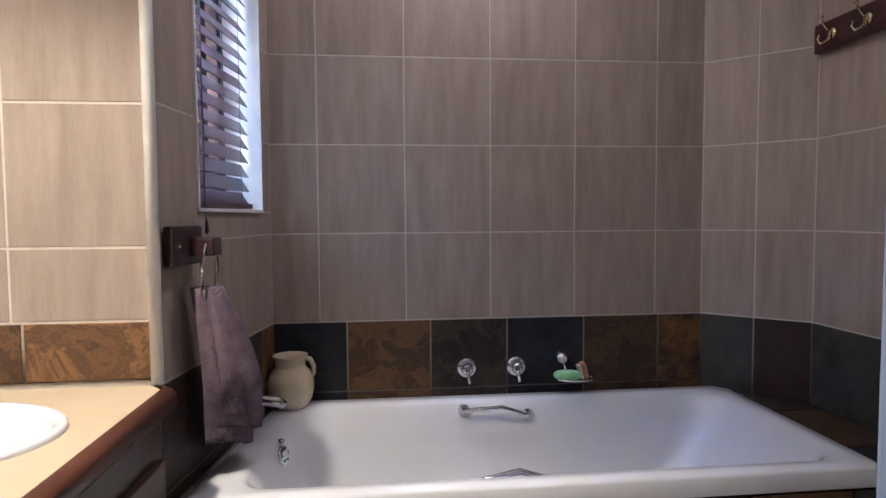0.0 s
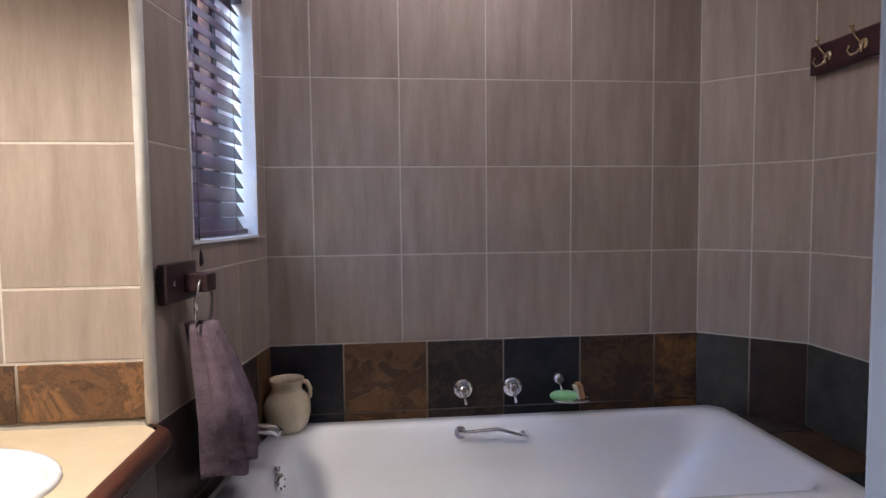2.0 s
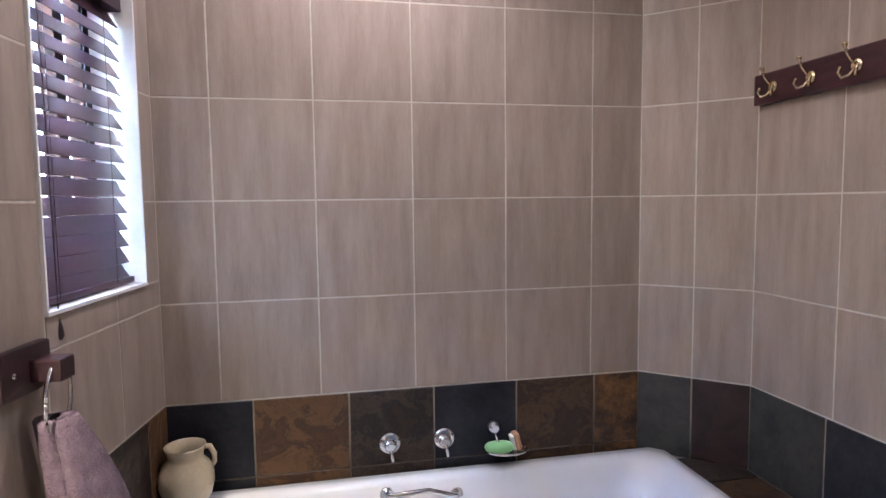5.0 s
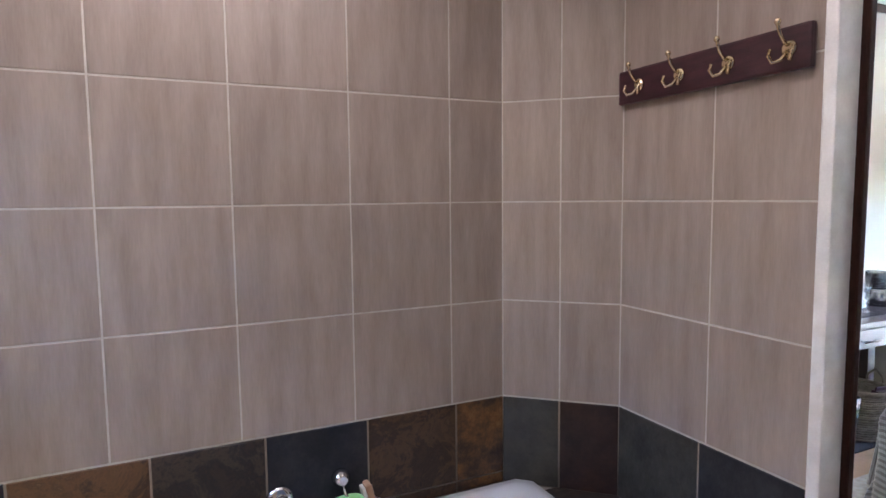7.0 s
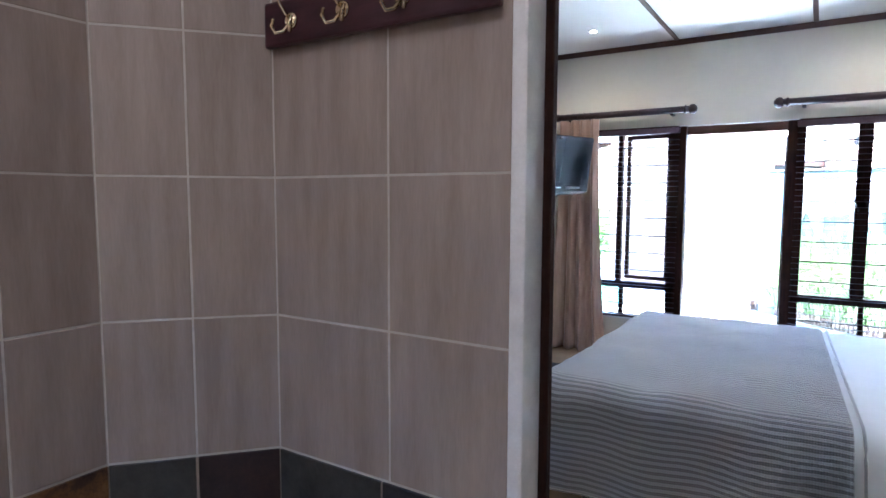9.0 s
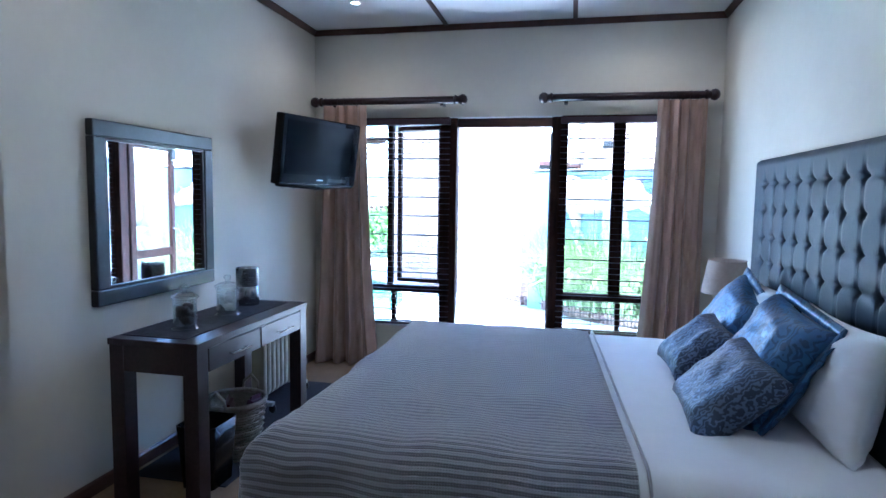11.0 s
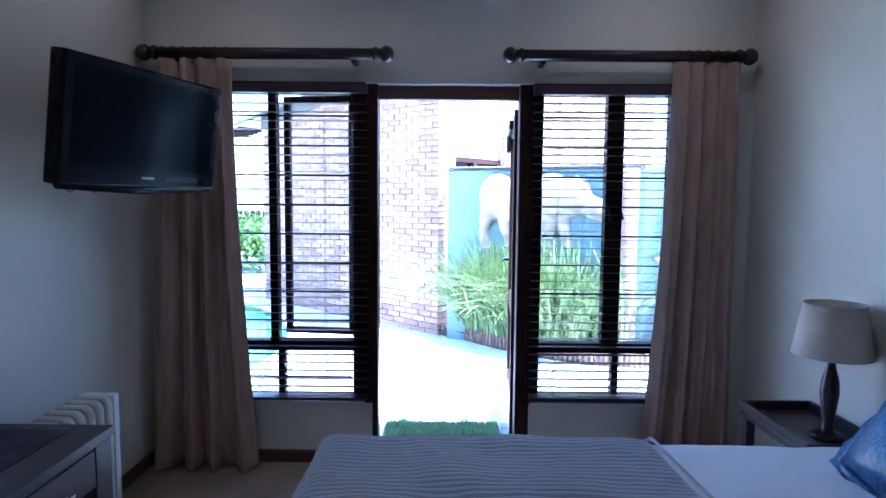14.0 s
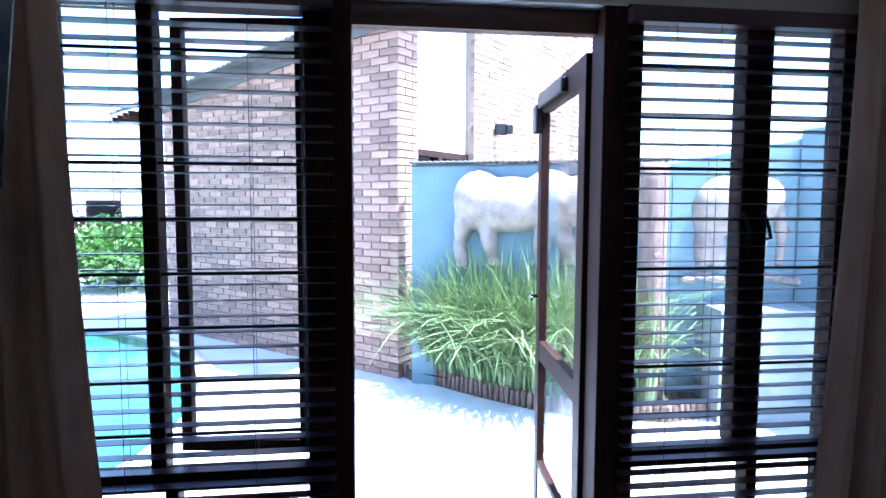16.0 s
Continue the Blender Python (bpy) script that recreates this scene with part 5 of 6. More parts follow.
def make_tv():
    a, b = Vector((5.42, 3.13, 0)), Vector((6.25, 2.865, 0))
    d = (b - a).normalized()
    n = Vector((d.y, -d.x, 0))  # towards the room
    o = a
    w = (b - a).length
    m = Matrix(((d.x, n.x, 0, o.x), (d.y, n.y, 0, o.y), (0, 0, 1, 1.505), (0, 0, 0, 1))) @ pose(0, 0, 0, -8, 0, 0)
    t = thing("television", "black flat television on a wall bracket, switched off", "television", m=m)
    part("case", bx(0, w, -0.07, 0.0, 0.0, 0.51, bevel=0.012), M_BLACKP, t)
    part("bezel", bx(0.004, w - 0.004, -0.002, 0.010, 0.004, 0.506, bevel=0.008), M_BLACKP, t)
    part("screen", bx(0.045, w - 0.045, 0.008, 0.012, 0.082, 0.47), M_SCREEN, t)
    part("speaker_lip", tube([(0.02, -0.02, 0.005), (w / 2, -0.012, -0.012), (w - 0.02, -0.02, 0.005)], 0.022, 10), M_BLACKP, t)
    part("logo_bar", bx(w / 2 - 0.035, w / 2 + 0.035, 0.0095, 0.0115, 0.038, 0.048), M_SILVER, t, "small silver maker's bar")
    part("status_panel", bx(w / 2 + 0.10, w - 0.12, 0.0095, 0.0112, 0.030, 0.055, bevel=0.0004), M_BAR, t)
    br = part("bracket_arm", bx(0.36, 0.44, -0.36, -0.07, 0.20, 0.32, bevel=0.006), M_BAR, t)
    part("bracket_plate", bx(0.28, 0.52, -0.10, -0.07, 0.14, 0.38, bevel=0.005), M_BAR, br)
    for x in (0.06, 0.17):
        part("cable", tube([(x, -0.03, 0.01), (x + 0.02, -0.035, -0.025), (x + 0.045, -0.04, -0.032), (x + 0.07, -0.05, 0.0), (x + 0.08, -0.06, 0.05)], 0.003, 6), M_BAR, t)
    return t


make_tv()


# desk with drawers, and what stands on and under it
DX0, DX1, DY0, DY1, DZ = 3.84, 4.98, 2.70, 3.17, 0.748


def make_desk():
    t = thing("dressing_table", "black-stained dressing table with two drawers", "desk", (DX0, DY0, 0))
    w, d = DX1 - DX0, DY1 - DY0
    part("top", bx(-0.006, w + 0.006, -0.006, d, DZ - 0.032, DZ, bevel=0.004), M_EBONY, t)
    for x in (0, w - 0.085):
        for y in (0, d - 0.08):
            part("leg", bx(x, x + 0.085, y, y + 0.075, FZ, DZ - 0.032, bevel=0.003), M_EBONY, t)
    part("apron_back", bx(0.085, w - 0.085, d - 0.05, d - 0.03, DZ - 0.155, DZ - 0.032), M_EBONY, t)
    for x in (0.0, w - 0.025):
        part("apron_side", bx(x + 0.002, x + 0.022, 0.075, d - 0.08, DZ - 0.155, DZ - 0.032), M_EBONY, t)
    part("rail", bx(0.085, w - 0.085, 0.006, 0.03, DZ - 0.045, DZ - 0.032), M_EBONY, t)
    n = 2
    dw = (w - 0.174) / n
    for k in range(n):
        a = 0.087 + k * dw
        dr = part("drawer", bx(a + 0.004, a + dw - 0.004, -0.001, 0.018, DZ - 0.155, DZ - 0.042, bevel=0.003), M_EBONY, t)
        part("drawer_box", bx(a + 0.02, a + dw - 0.02, 0.018, d - 0.06, DZ - 0.150, DZ - 0.055), M_EBONY, dr)
        c = a + dw / 2
        h = part("handle", tube([(c - 0.085, -0.030, DZ - 0.105), (c + 0.085, -0.030, DZ - 0.105)], 0.0055, 8), M_CHROME, dr, "chrome bar handle")
        for x in (c - 0.07, c + 0.07):
            part("post", tube([(x, -0.003, DZ - 0.105), (x, -0.030, DZ - 0.105)], 0.004, 6), M_CHROME, h)
    return t


make_desk()
rn = thing("table_runner", "dark patterned cloth runner on the dressing table", "table runner", (0, 0, 0))
part("cloth", bx(DX0 + 0.06, DX1 - 0.05, DY0 + 0.10, DY1 - 0.02, DZ, DZ + 0.004, bevel=0.0015), M_RUNNER, rn)


def make_tin(x, y, z):
    t = thing("steel_canister", "brushed steel canister on the runner", "canister", (x, y, z))
    part("lower_body", lathe([(0.066, 0), (0.069, 0.004), (0.069, 0.115), (0.066, 0.118)], (0, 0, 0), 36), M_STEEL, t)
    part("upper_body", lathe([(0.066, 0.118), (0.069, 0.121), (0.069, 0.225), (0.070, 0.229), (0.066, 0.230), (0.064, 0.226), (0.064, 0.16), (0.0, 0.16)], (0, 0, 0), 36, cap=False), M_STEEL, t)
    for k in range(9):
        part("rib", lathe([(0.0688, 0.127 + k * 0.011), (0.0694, 0.1295 + k * 0.011), (0.0688, 0.132 + k * 0.011)], (0, 0, 0), 32, cap=False), M_STEEL, t)
    part("rim_shadow", lathe([(0.0655, 0.1165), (0.0655, 0.1205)], (0, 0, 0), 36), M_BAR, t)


def make_jar(x, y, z, s, label, filling, material):
    t = thing("glass_jar", label, "jar", (x, y, z), "glass jars")
    part("jar_body", lathe([(0.070 * s, 0), (0.072 * s, 0.006), (0.061 * s, 0.014), (0.0605 * s, 0.020), (0.0605 * s, 0.145), (0.064 * s, 0.152), (0.064 * s, 0.158), (0.057 * s, 0.150), (0.0565 * s, 0.024), (0.0, 0.020)], (0, 0, 0), 32, cap=False), M_JAR, t)
    part("lid", lathe([(0.070 * s, 0.159), (0.072 * s, 0.163), (0.068 * s, 0.170), (0.040 * s, 0.184), (0.014 * s, 0.190), (0.009 * s, 0.197), (0.018 * s, 0.205), (0.021 * s, 0.215), (0.016 * s, 0.225), (0.0, 0.229)], (0, 0, 0), 32, cap=False), M_JAR, t)
    bm = bmesh.new()
    rnd = random.Random(5)
    for _ in range(26):
        a, rr, zz = rnd.uniform(0, 6.3), rnd.uniform(0, 0.034 * s), rnd.uniform(0.044, 0.115)
        q = bmesh.ops.create_icosphere(bm, subdivisions=2, radius=0.021)
        bmesh.ops.translate(bm, verts=q["verts"], vec=(rr * math.cos(a), rr * math.sin(a), zz))
    for f in bm.faces:
        f.smooth = True
    part("filling", bm, material, t, filling)


make_tin(4.79, 3.0, DZ + 0.004)
make_jar(4.46, 2.93, DZ + 0.004, 1.0, "lidded glass jar holding white cotton wool", "white cotton wool balls", M_COTTON)
make_jar(4.08, 2.93, DZ + 0.004, 0.95, "lidded glass jar holding dark brown sachets", "dark brown filling", M_DARKFILL)


def make_mirror():
    m = thing("wall_mirror", "wall mirror in a wide dark silver frame", "mirror", (3.95, RY1 - 0.0305, 0.862))
    w, h, b = 0.978, 0.923, 0.082
    part("glass", bx(b - 0.01, w - b + 0.01, 0.004, 0.010, b - 0.01, h - b + 0.01), M_MIRROR, m, "clear mirror glass")
    for bb in ((0, w, -0.014, 0.03, 0, b), (0, w, -0.014, 0.03, h - b, h), (0, b, -0.014, 0.03, b, h - b), (w - b, w, -0.014, 0.03, b, h - b)):
        part("frame_bar", bx(*bb, bevel=0.008), M_MIRFR, m)
    for bb in ((b, w - b, -0.006, 0.004, b, b + 0.016), (b, w - b, -0.006, 0.004, h - b - 0.016, h - b), (b, b + 0.016, -0.006, 0.004, b, h - b), (w - b - 0.016, w - b, -0.006, 0.004, b, h - b)):
        part("inner_slip", bx(*bb, bevel=0.003), M_EBONY, m)


make_mirror()


def make_heater():
    h = thing("oil_radiator", "cream finned oil radiator on castors", "heater", (5.11, 3.07, FZ))
    h.scale.z = 1.137
    n = 9
    for k in range(n):
        x = 0.02 + k * 0.062
        rings = []
        for dx, s in ((-0.02, 0.9), (-0.013, 1.0), (0.013, 1.0), (0.02, 0.9)):
            rings.append([(x + dx, 0.085 + (p[1] - 0.085) * s, 0.36 + (p[0] - 0.36) * (0.98 if s < 1 else 1)) for p in round_rect(0.10, 0.62, 0.0, 0.17, 0.045, 0)])
        part("fin", ring_surface(bmesh.new(), rings, True, True, True), M_HEATER, h)
    part("control_box", bx(0.555, 0.60, 0.005, 0.165, 0.09, 0.615, bevel=0.02), M_PALE, h, "pale plastic control end")
    for z in (0.13, 0.57):
        part("oil_tube", lathe([(0.022, 0.0), (0.022, 0.56)], (0, 0.085, z), 12, "x"), M_HEATER, h)
    for x in (0.05, 0.575):
        f = part("foot", bx(x - 0.02, x + 0.02, -0.04, 0.21, 0.05, 0.075, bevel=0.006), M_PALE, h)
        for y in (-0.03, 0.2):
            part("castor", lathe([(0.012, -0.012), (0.025, -0.010), (0.025, 0.010), (0.012, 0.012)], (x, y, 0.025 + 0.008), 14, "x"), M_BAR, f)
    return h


make_heater()
mt = thing("floor_mat", "charcoal rectangular mat under the dressing table", "mat", (0, 0, 0))
part("mat_sheet", bx(4.14, 5.88, 2.76, 3.31, FZ, FZ + 0.009, bevel=0.003), M_MAT, mt)
rg = thing("bedside_rug", "small pale woven rug at the bed's foot", "rug", (0, 0, 0))
part("weave", bx(3.25, 4.0, 2.20, 2.56, FZ, FZ + 0.010, bevel=0.003), M_RUG, rg)
for k in range(14):
    part("fringe", tube([(3.25, 2.215 + k * 0.0255, FZ + 0.006), (3.21, 2.217 + k * 0.0255, FZ + 0.003)], 0.002, 5), M_RUG, rg)


def make_basket():
    b = thing("wicker_basket", "grey wicker basket with loop handles", "basket", (4.50, 2.92, FZ + 0.009))
    b.scale.z = 1.22
    part("inner_wall", lathe([(0.0, 0.006), (0.13, 0.006), (0.165, 0.26), (0.16, 0.26), (0.125, 0.012), (0.0, 0.012)], (0, 0, 0), 28, cap=False), M_CANE, b)
    n = 20
    for k in range(n):
        z = 0.012 + k * 0.0128
        rad = 0.133 + 0.036 * k / n
        pts = []
        for j in range(49):
            a = 2 * math.pi * j / 48
            q = rad + 0.005 * math.cos(12 * a + math.pi * (k % 2))
            pts.append((q * math.cos(a), q * math.sin(a), z))
        part("weft", tube(pts, 0.0058, 5), M_CANE, b)
    part("rim_braid", tube([(0.172 * math.cos(2 * math.pi * j / 40), 0.172 * math.sin(2 * math.pi * j / 40), 0.268) for j in range(41)], 0.012, 8), M_CANE, b)
    for s in (-1, 1):
        part("loop_handle", tube([(s * 0.17, -0.05, 0.26), (s * 0.178, -0.045, 0.31), (s * 0.18, 0, 0.345), (s * 0.178, 0.045, 0.31), (s * 0.17, 0.05, 0.26)], 0.008, 8), M_CANE, b)
    for k, (x, y, m, nm, lb, tilt) in enumerate(((0.02, -0.04, M_PURPLE, "gift_bag", "purple paper bag in the basket", 12), (0.07, 0.03, M_RED, "packet", "dark red packet in the basket", -10), (-0.07, 0.02, M_EBONY, "black_bottle", "black bottle in the basket", -8))):
        o = thing(nm, lb, nm.replace("_", " "), m=pose(4.50 + x, 2.92 + y, FZ + 0.05, tilt, tilt / 2, 20 * k))
        if nm == "black_bottle":
            part("flask", lathe([(0.04, 0), (0.042, 0.01), (0.042, 0.17), (0.02, 0.21), (0.015, 0.25)], (0, 0, 0), 20), m, o)
        else:
            part("wrapper", bx(-0.055, 0.055, -0.02, 0.02, 0, 0.29 - 0.03 * k, bevel=0.006), m, o)
            part("fold", bx(-0.055, 0.055, -0.004, 0.004, 0.285 - 0.03 * k, 0.315 - 0.03 * k, bevel=0.002), m, o)
    w = thing("waste_bin", "dark round-cornered waste bin beside the basket", "bin", (4.17, 2.88, FZ + 0.009))
    part("shell", ring_surface(bmesh.new(), [round_rect(-0.10, 0.10, -0.09, 0.09, 0.03, 0), round_rect(-0.12, 0.12, -0.11, 0.11, 0.03, 0.33), round_rect(-0.114, 0.114, -0.104, 0.104, 0.03, 0.33), round_rect(-0.094, 0.094, -0.084, 0.084, 0.03, 0.01)], True, True, True), M_BLACKP, w)


make_basket()
pw = thing("power_strip", "white plug socket strip with black lead behind the desk", "power strip", (4.62, 3.26, FZ + 0.009))
part("strip", bx(-0.12, 0.12, -0.02, 0.02, 0.0, 0.035, bevel=0.006), M_PALE, pw)
part("lead", tube([(0.1, 0, 0.03), (0.15, 0.02, 0.2), (0.13, 0.04, 0.45), (0.10, 0.06, 0.6)], 0.004, 6), M_BAR, pw)
part("plug", bx(0.02, 0.07, -0.018, 0.018, 0.035, 0.08, bevel=0.006), M_BAR, pw)


# ---- The garden ----
GZ = -0.097
gr = bmesh.new()
ax = [-400, -120, -40, -15, -5] + [0 + k * 1.5 for k in range(1, 14)] + [30, 60, 150, 400]
setting("ground", ring_surface(gr, [[(x, y, GZ) for x in ax] for y in ax], False), M_PAVE, "pale gravel paving in bright sun", "ground")
st = thing("door_step", "blue-grey paving slabs at the garden door", "paving", (0, 0, 0), kind="structure")
for k, (a, b) in enumerate(((1.16, 1.45), (1.455, 1.80), (1.805, 2.12))):
    part("slab", bx(6.70, 6.955, a, b, GZ - 0.03, GZ + 0.012, bevel=0.006), M_SLAB, st)
for k in range(3):
    part("edge_slab", bx(6.90 + k * 0.11, 7.0 + k * 0.11, 1.16, 1.27, GZ - 0.02, GZ + 0.014, bevel=0.006), M_SLAB, st)


def blades(count, place, length, width, lean, seed, segs=5):
    """Arching strap leaves as folded tapering ribbons."""
    rnd = random.Random(seed)
    verts, faces = [], []
    for _ in range(count):
        x, y, z = place(rnd)
        a, ln, le = rnd.uniform(0, 2 * math.pi), length * rnd.uniform(0.5, 1.15), lean * (rnd.uniform(0.1, 1.0) + (rnd.random() < 0.25) * rnd.uniform(0.3, 0.9))
        dx, dy = math.cos(a), math.sin(a)
        wdt = width * rnd.uniform(0.6, 1.2)
        base = len(verts)
        for k in range(segs + 1):
            f = k / segs
            out, up = ln * le * f ** 2.0, ln * (f - 0.42 * le * f ** 3)
            w = wdt * (1 - f) ** 0.6 * 0.5 + 0.0004
            px, py, pz = x + dx * out, y + dy * out, z + up
            verts += [(px - dy * w, py + dx * w, pz + w * 0.5), (px, py, pz), (px + dy * w, py - dx * w, pz + w * 0.5)]
        for k in range(segs):
            o = base + 3 * k
            faces += [(o, o + 1, o + 4, o + 3), (o + 1, o + 2, o + 5, o + 4)]
    me = bpy.data.meshes.new("leaves")
    me.from_pydata(verts, [], faces)
    return me


tm = new("turf_doormat", blades(2600, lambda r: (r.uniform(6.97, 7.22), r.uniform(1.29, 2.05), GZ + 0.01), 0.034, 0.006, 0.7, 4, 3))
tm.data.materials.append(M_TURF)
tagged(tm, "green artificial turf strip outside the door", "turf mat", kind="stuff")
setting("turf_backing", bx(6.96, 7.23, 1.28, 2.06, GZ - 0.01, GZ + 0.012), M_SOIL, "backing of the turf strip", "ground")

# brick house with an angled corner
A = Vector((9.95, 1.74))
U, V = Vector((0.66, 0.751)), Vector((0.751, -0.66))
EAVE = 2.86
BR, BH, BJ = 0.200, 0.059, 0.009
house = thing("brick_house", "face-brick garden building with pale rendered panel", "house", (0, 0, 0))


def quad_wall(p, d, inward, s0, s1, z0, z1, depth):
    bm = bmesh.new()
    pts = []
    for s, k in ((s0, 0), (s1, 0), (s1, depth), (s0, depth)):
        q = p + d * s + inward * k
        pts.append((q.x, q.y))
    tops = z1 if isinstance(z1, tuple) else (z1, z1)
    ring_surface(bm, [[(x, y, z0) for x, y in pts], [(x, y, tops[k in (1, 2)]) for k, (x, y) in enumerate(pts)]], True, True, True)
    for f in bm.faces:
        f.smooth = False
    return bm


def under_roof(s):
    """Height of the sloping roof's underside where it meets the angled wall."""
    return EAVE + 0.325 - 0.135 * s


wall_l = part("wall", quad_wall(A + V * 0.012, U, V, 0.012, 3.6, GZ, (EAVE + 0.31, EAVE - 0.175), 0.25), M_MORTAR, house)
wall_r = part("wall", quad_wall(A + U * 0.012, V, U, 0.012, 0.294, GZ, EAVE + 1.6, 0.25), M_MORTAR, house)
wall_f = part("wall", quad_wall(A + U * 0.012, V, U, 1.27, 6.0, GZ, EAVE + 1.6, 0.25), M_MORTAR, house)
part("wall", quad_wall(A + U * 0.10, V, U, 0.29, 1.28, 1.98, EAVE + 1.6, 0.15), M_RENDER, house, "pale rendered panel")
part("wall", quad_wall(A + U * 0.10, V, U, 0.29, 1.28, GZ, 1.25, 0.15), M_RENDER, house)


def lay_bricks(wall, p, d, inward, s0, s1, z0, z1, near, top=None):
    """Stretcher courses: bricks within `near` of the corner are pieces, the rest one joined mesh."""
    cx = Matrix(((d.x, inward.x, 0), (d.y, inward.y, 0), (0, 0, 1)))
    whole = {}
    bmj = bmesh.new()
    r, z = 0, z0
    while z + BH < z1:
        s = s0 - (BR + BJ) / 2 * (r % 2)
        while s < s1:
            a, b = max(s, s0), min(s + BR, s1)
            if b - a > 0.03 and (top is None or z + BH < top(b)):
                w = round(b - a, 2)
                mid = p + d * ((a + b) / 2)
                out = -0.003 - 0.004 * random.random()
                m = Matrix.Translation((mid.x + inward.x * out, mid.y + inward.y * out, z + BH / 2)) @ cx.to_4x4()
                if (a + b) / 2 < near:
                    if w not in whole:
                        bm = bx(-w / 2, w / 2, 0, 0.05, -BH / 2, BH / 2)
                        bmesh.ops.bevel(bm, geom=[e for e in bm.edges if all(v.co.y < 0.01 for v in e.verts)], offset=0.005, segments=1, affect="EDGES")
                        whole[w] = finish("brick", bm, M_BRICK)
                    o = new("brick", whole[w])
                    o.parent = wall
                    o.matrix_basis = m
                else:
                    q = [bmj.verts.new(m @ Vector(c)) for c in ((-w / 2, 0.03, -BH / 2), (w / 2, 0.03, -BH / 2), (w / 2, 0.03, BH / 2), (-w / 2, 0.03, BH / 2),
                                                             (-w / 2 + 0.003, 0, -BH / 2 + 0.003), (w / 2 - 0.003, 0, -BH / 2 + 0.003), (w / 2 - 0.003, 0, BH / 2 - 0.003), (-w / 2 + 0.003, 0, BH / 2 - 0.003))]
                    for f in ((4, 5, 6, 7), (0, 1, 5, 4), (1, 2, 6, 5), (2, 3, 7, 6), (3, 0, 4, 7)):
                        bmj.faces.new([q[i] for i in f])
            s += BR + BJ
        z += BH + BJ
        r += 1
    if len(bmj.verts):
        tagged(part("brickwork", bmj, M_BRICK, wall), kind="stuff")
    else:
        bmj.free()


# window under the rendered panel
hw = part("window", quad_wall(A + U * 0.08, V, U, 0.31, 1.25, 1.25, 1.28, 0.08), M_RENDER, house, "dark framed window under the panel")
for a, b, c, e in ((0.30, 1.27, 1.92, 1.98), (0.30, 0.35, 1.28, 1.92), (0.72, 0.80, 1.28, 1.92), (1.21, 1.27, 1.28, 1.92)):
    part("window_frame", quad_wall(A + U * 0.07, V, U, a, b, c, e, 0.06), M_FRAME, hw)
part("pane", quad_wall(A + U * 0.12, V, U, 0.31, 1.25, 1.28, 1.92, 0.004), M_SCREEN, hw)
# corrugated eave over the angled wall
rows = []
for k in range(300):
    s = -0.25 + 4.3 * k / 299
    wv = 0.012 * math.sin(2 * math.pi * s / 0.076)
    p0, p1 = A + U * s - V * 0.42, A + U * s + V * 1.5
    fall = 0.22 - 0.135 * s
    rows.append([(p0.x, p0.y, EAVE - 0.03 + wv + fall), (p1.x, p1.y, EAVE + 0.75 + wv + fall)])
ro = part("roof", ring_surface(bmesh.new(), rows, False), M_ROOFS, house, "grey corrugated roof sheet")
ro.modifiers.new("thickness", "SOLIDIFY").thickness = 0.004
fascia = bmesh.new()
ring_surface(fascia, [[((A + U * s - V * o).x, (A + U * s - V * o).y, under_roof(s) + h) for o, h in ((0.03, -0.17), (0.03, 0.02), (0.0, 0.02), (0.0, -0.17))] for s in (-0.04, 3.62)], True, True, True)
for f in fascia.faces:
    f.smooth = False
part("fascia", fascia, M_ROOFS, ro, "dark fascia board under the roof sheet")
for k in range(4):
    s = 3.66 + k * 0.12
    part("rafter_end", quad_wall(A - V * 0.38, U, V, s, s + 0.03, EAVE + 0.10 - 0.135 * s, EAVE + 0.165 - 0.135 * s, 0.40), M_FRAME, ro)
wlp = A + V * 1.75 - U * 0.10
wlamp = thing("wall_lantern", "small dark lantern on the brick wall", "wall lamp", (wlp.x, wlp.y, 2.28))
part("backplate", bx(-0.03, 0.03, -0.02, 0.10, -0.06, 0.06, bevel=0.006), M_BAR, wlamp)
part("lantern_body", bx(-0.05, 0.03, -0.09, -0.01, -0.05, 0.05, bevel=0.012), M_BAR, wlamp)

# blue-grey garden wall with animal reliefs
W0, W1, W2 = Vector((9.80, 1.63)), Vector((9.05, -0.30)), Vector((8.75, -2.6))
GH = 1.80


def wall_run(name, p, q, zt0, zt1, th, label):
    d = (q - p).normalized()
    n = Vector((-d.y, d.x))
    if n.x < 0:
        n = -n
    bm = bmesh.new()
    rings = []
    for k in range(25):
        f = k / 24
        c = p + (q - p) * f
        top = zt0 + (zt1 - zt0) * f + 0.012 * noise.noise((f * 12, p.x, 0))
        rings.append([(c.x, c.y, GZ), (c.x, c.y, top - 0.02), (c.x + n.x * 0.02, c.y + n.y * 0.02, top), (c.x + n.x * th, c.y + n.y * th, top), (c.x + n.x * th, c.y + n.y * th, GZ)])
    ring_surface(bm, rings, True, True, True)
    for f in bm.faces:
        f.smooth = False
    return setting(name, bm, M_BLUEW, label), d, -n


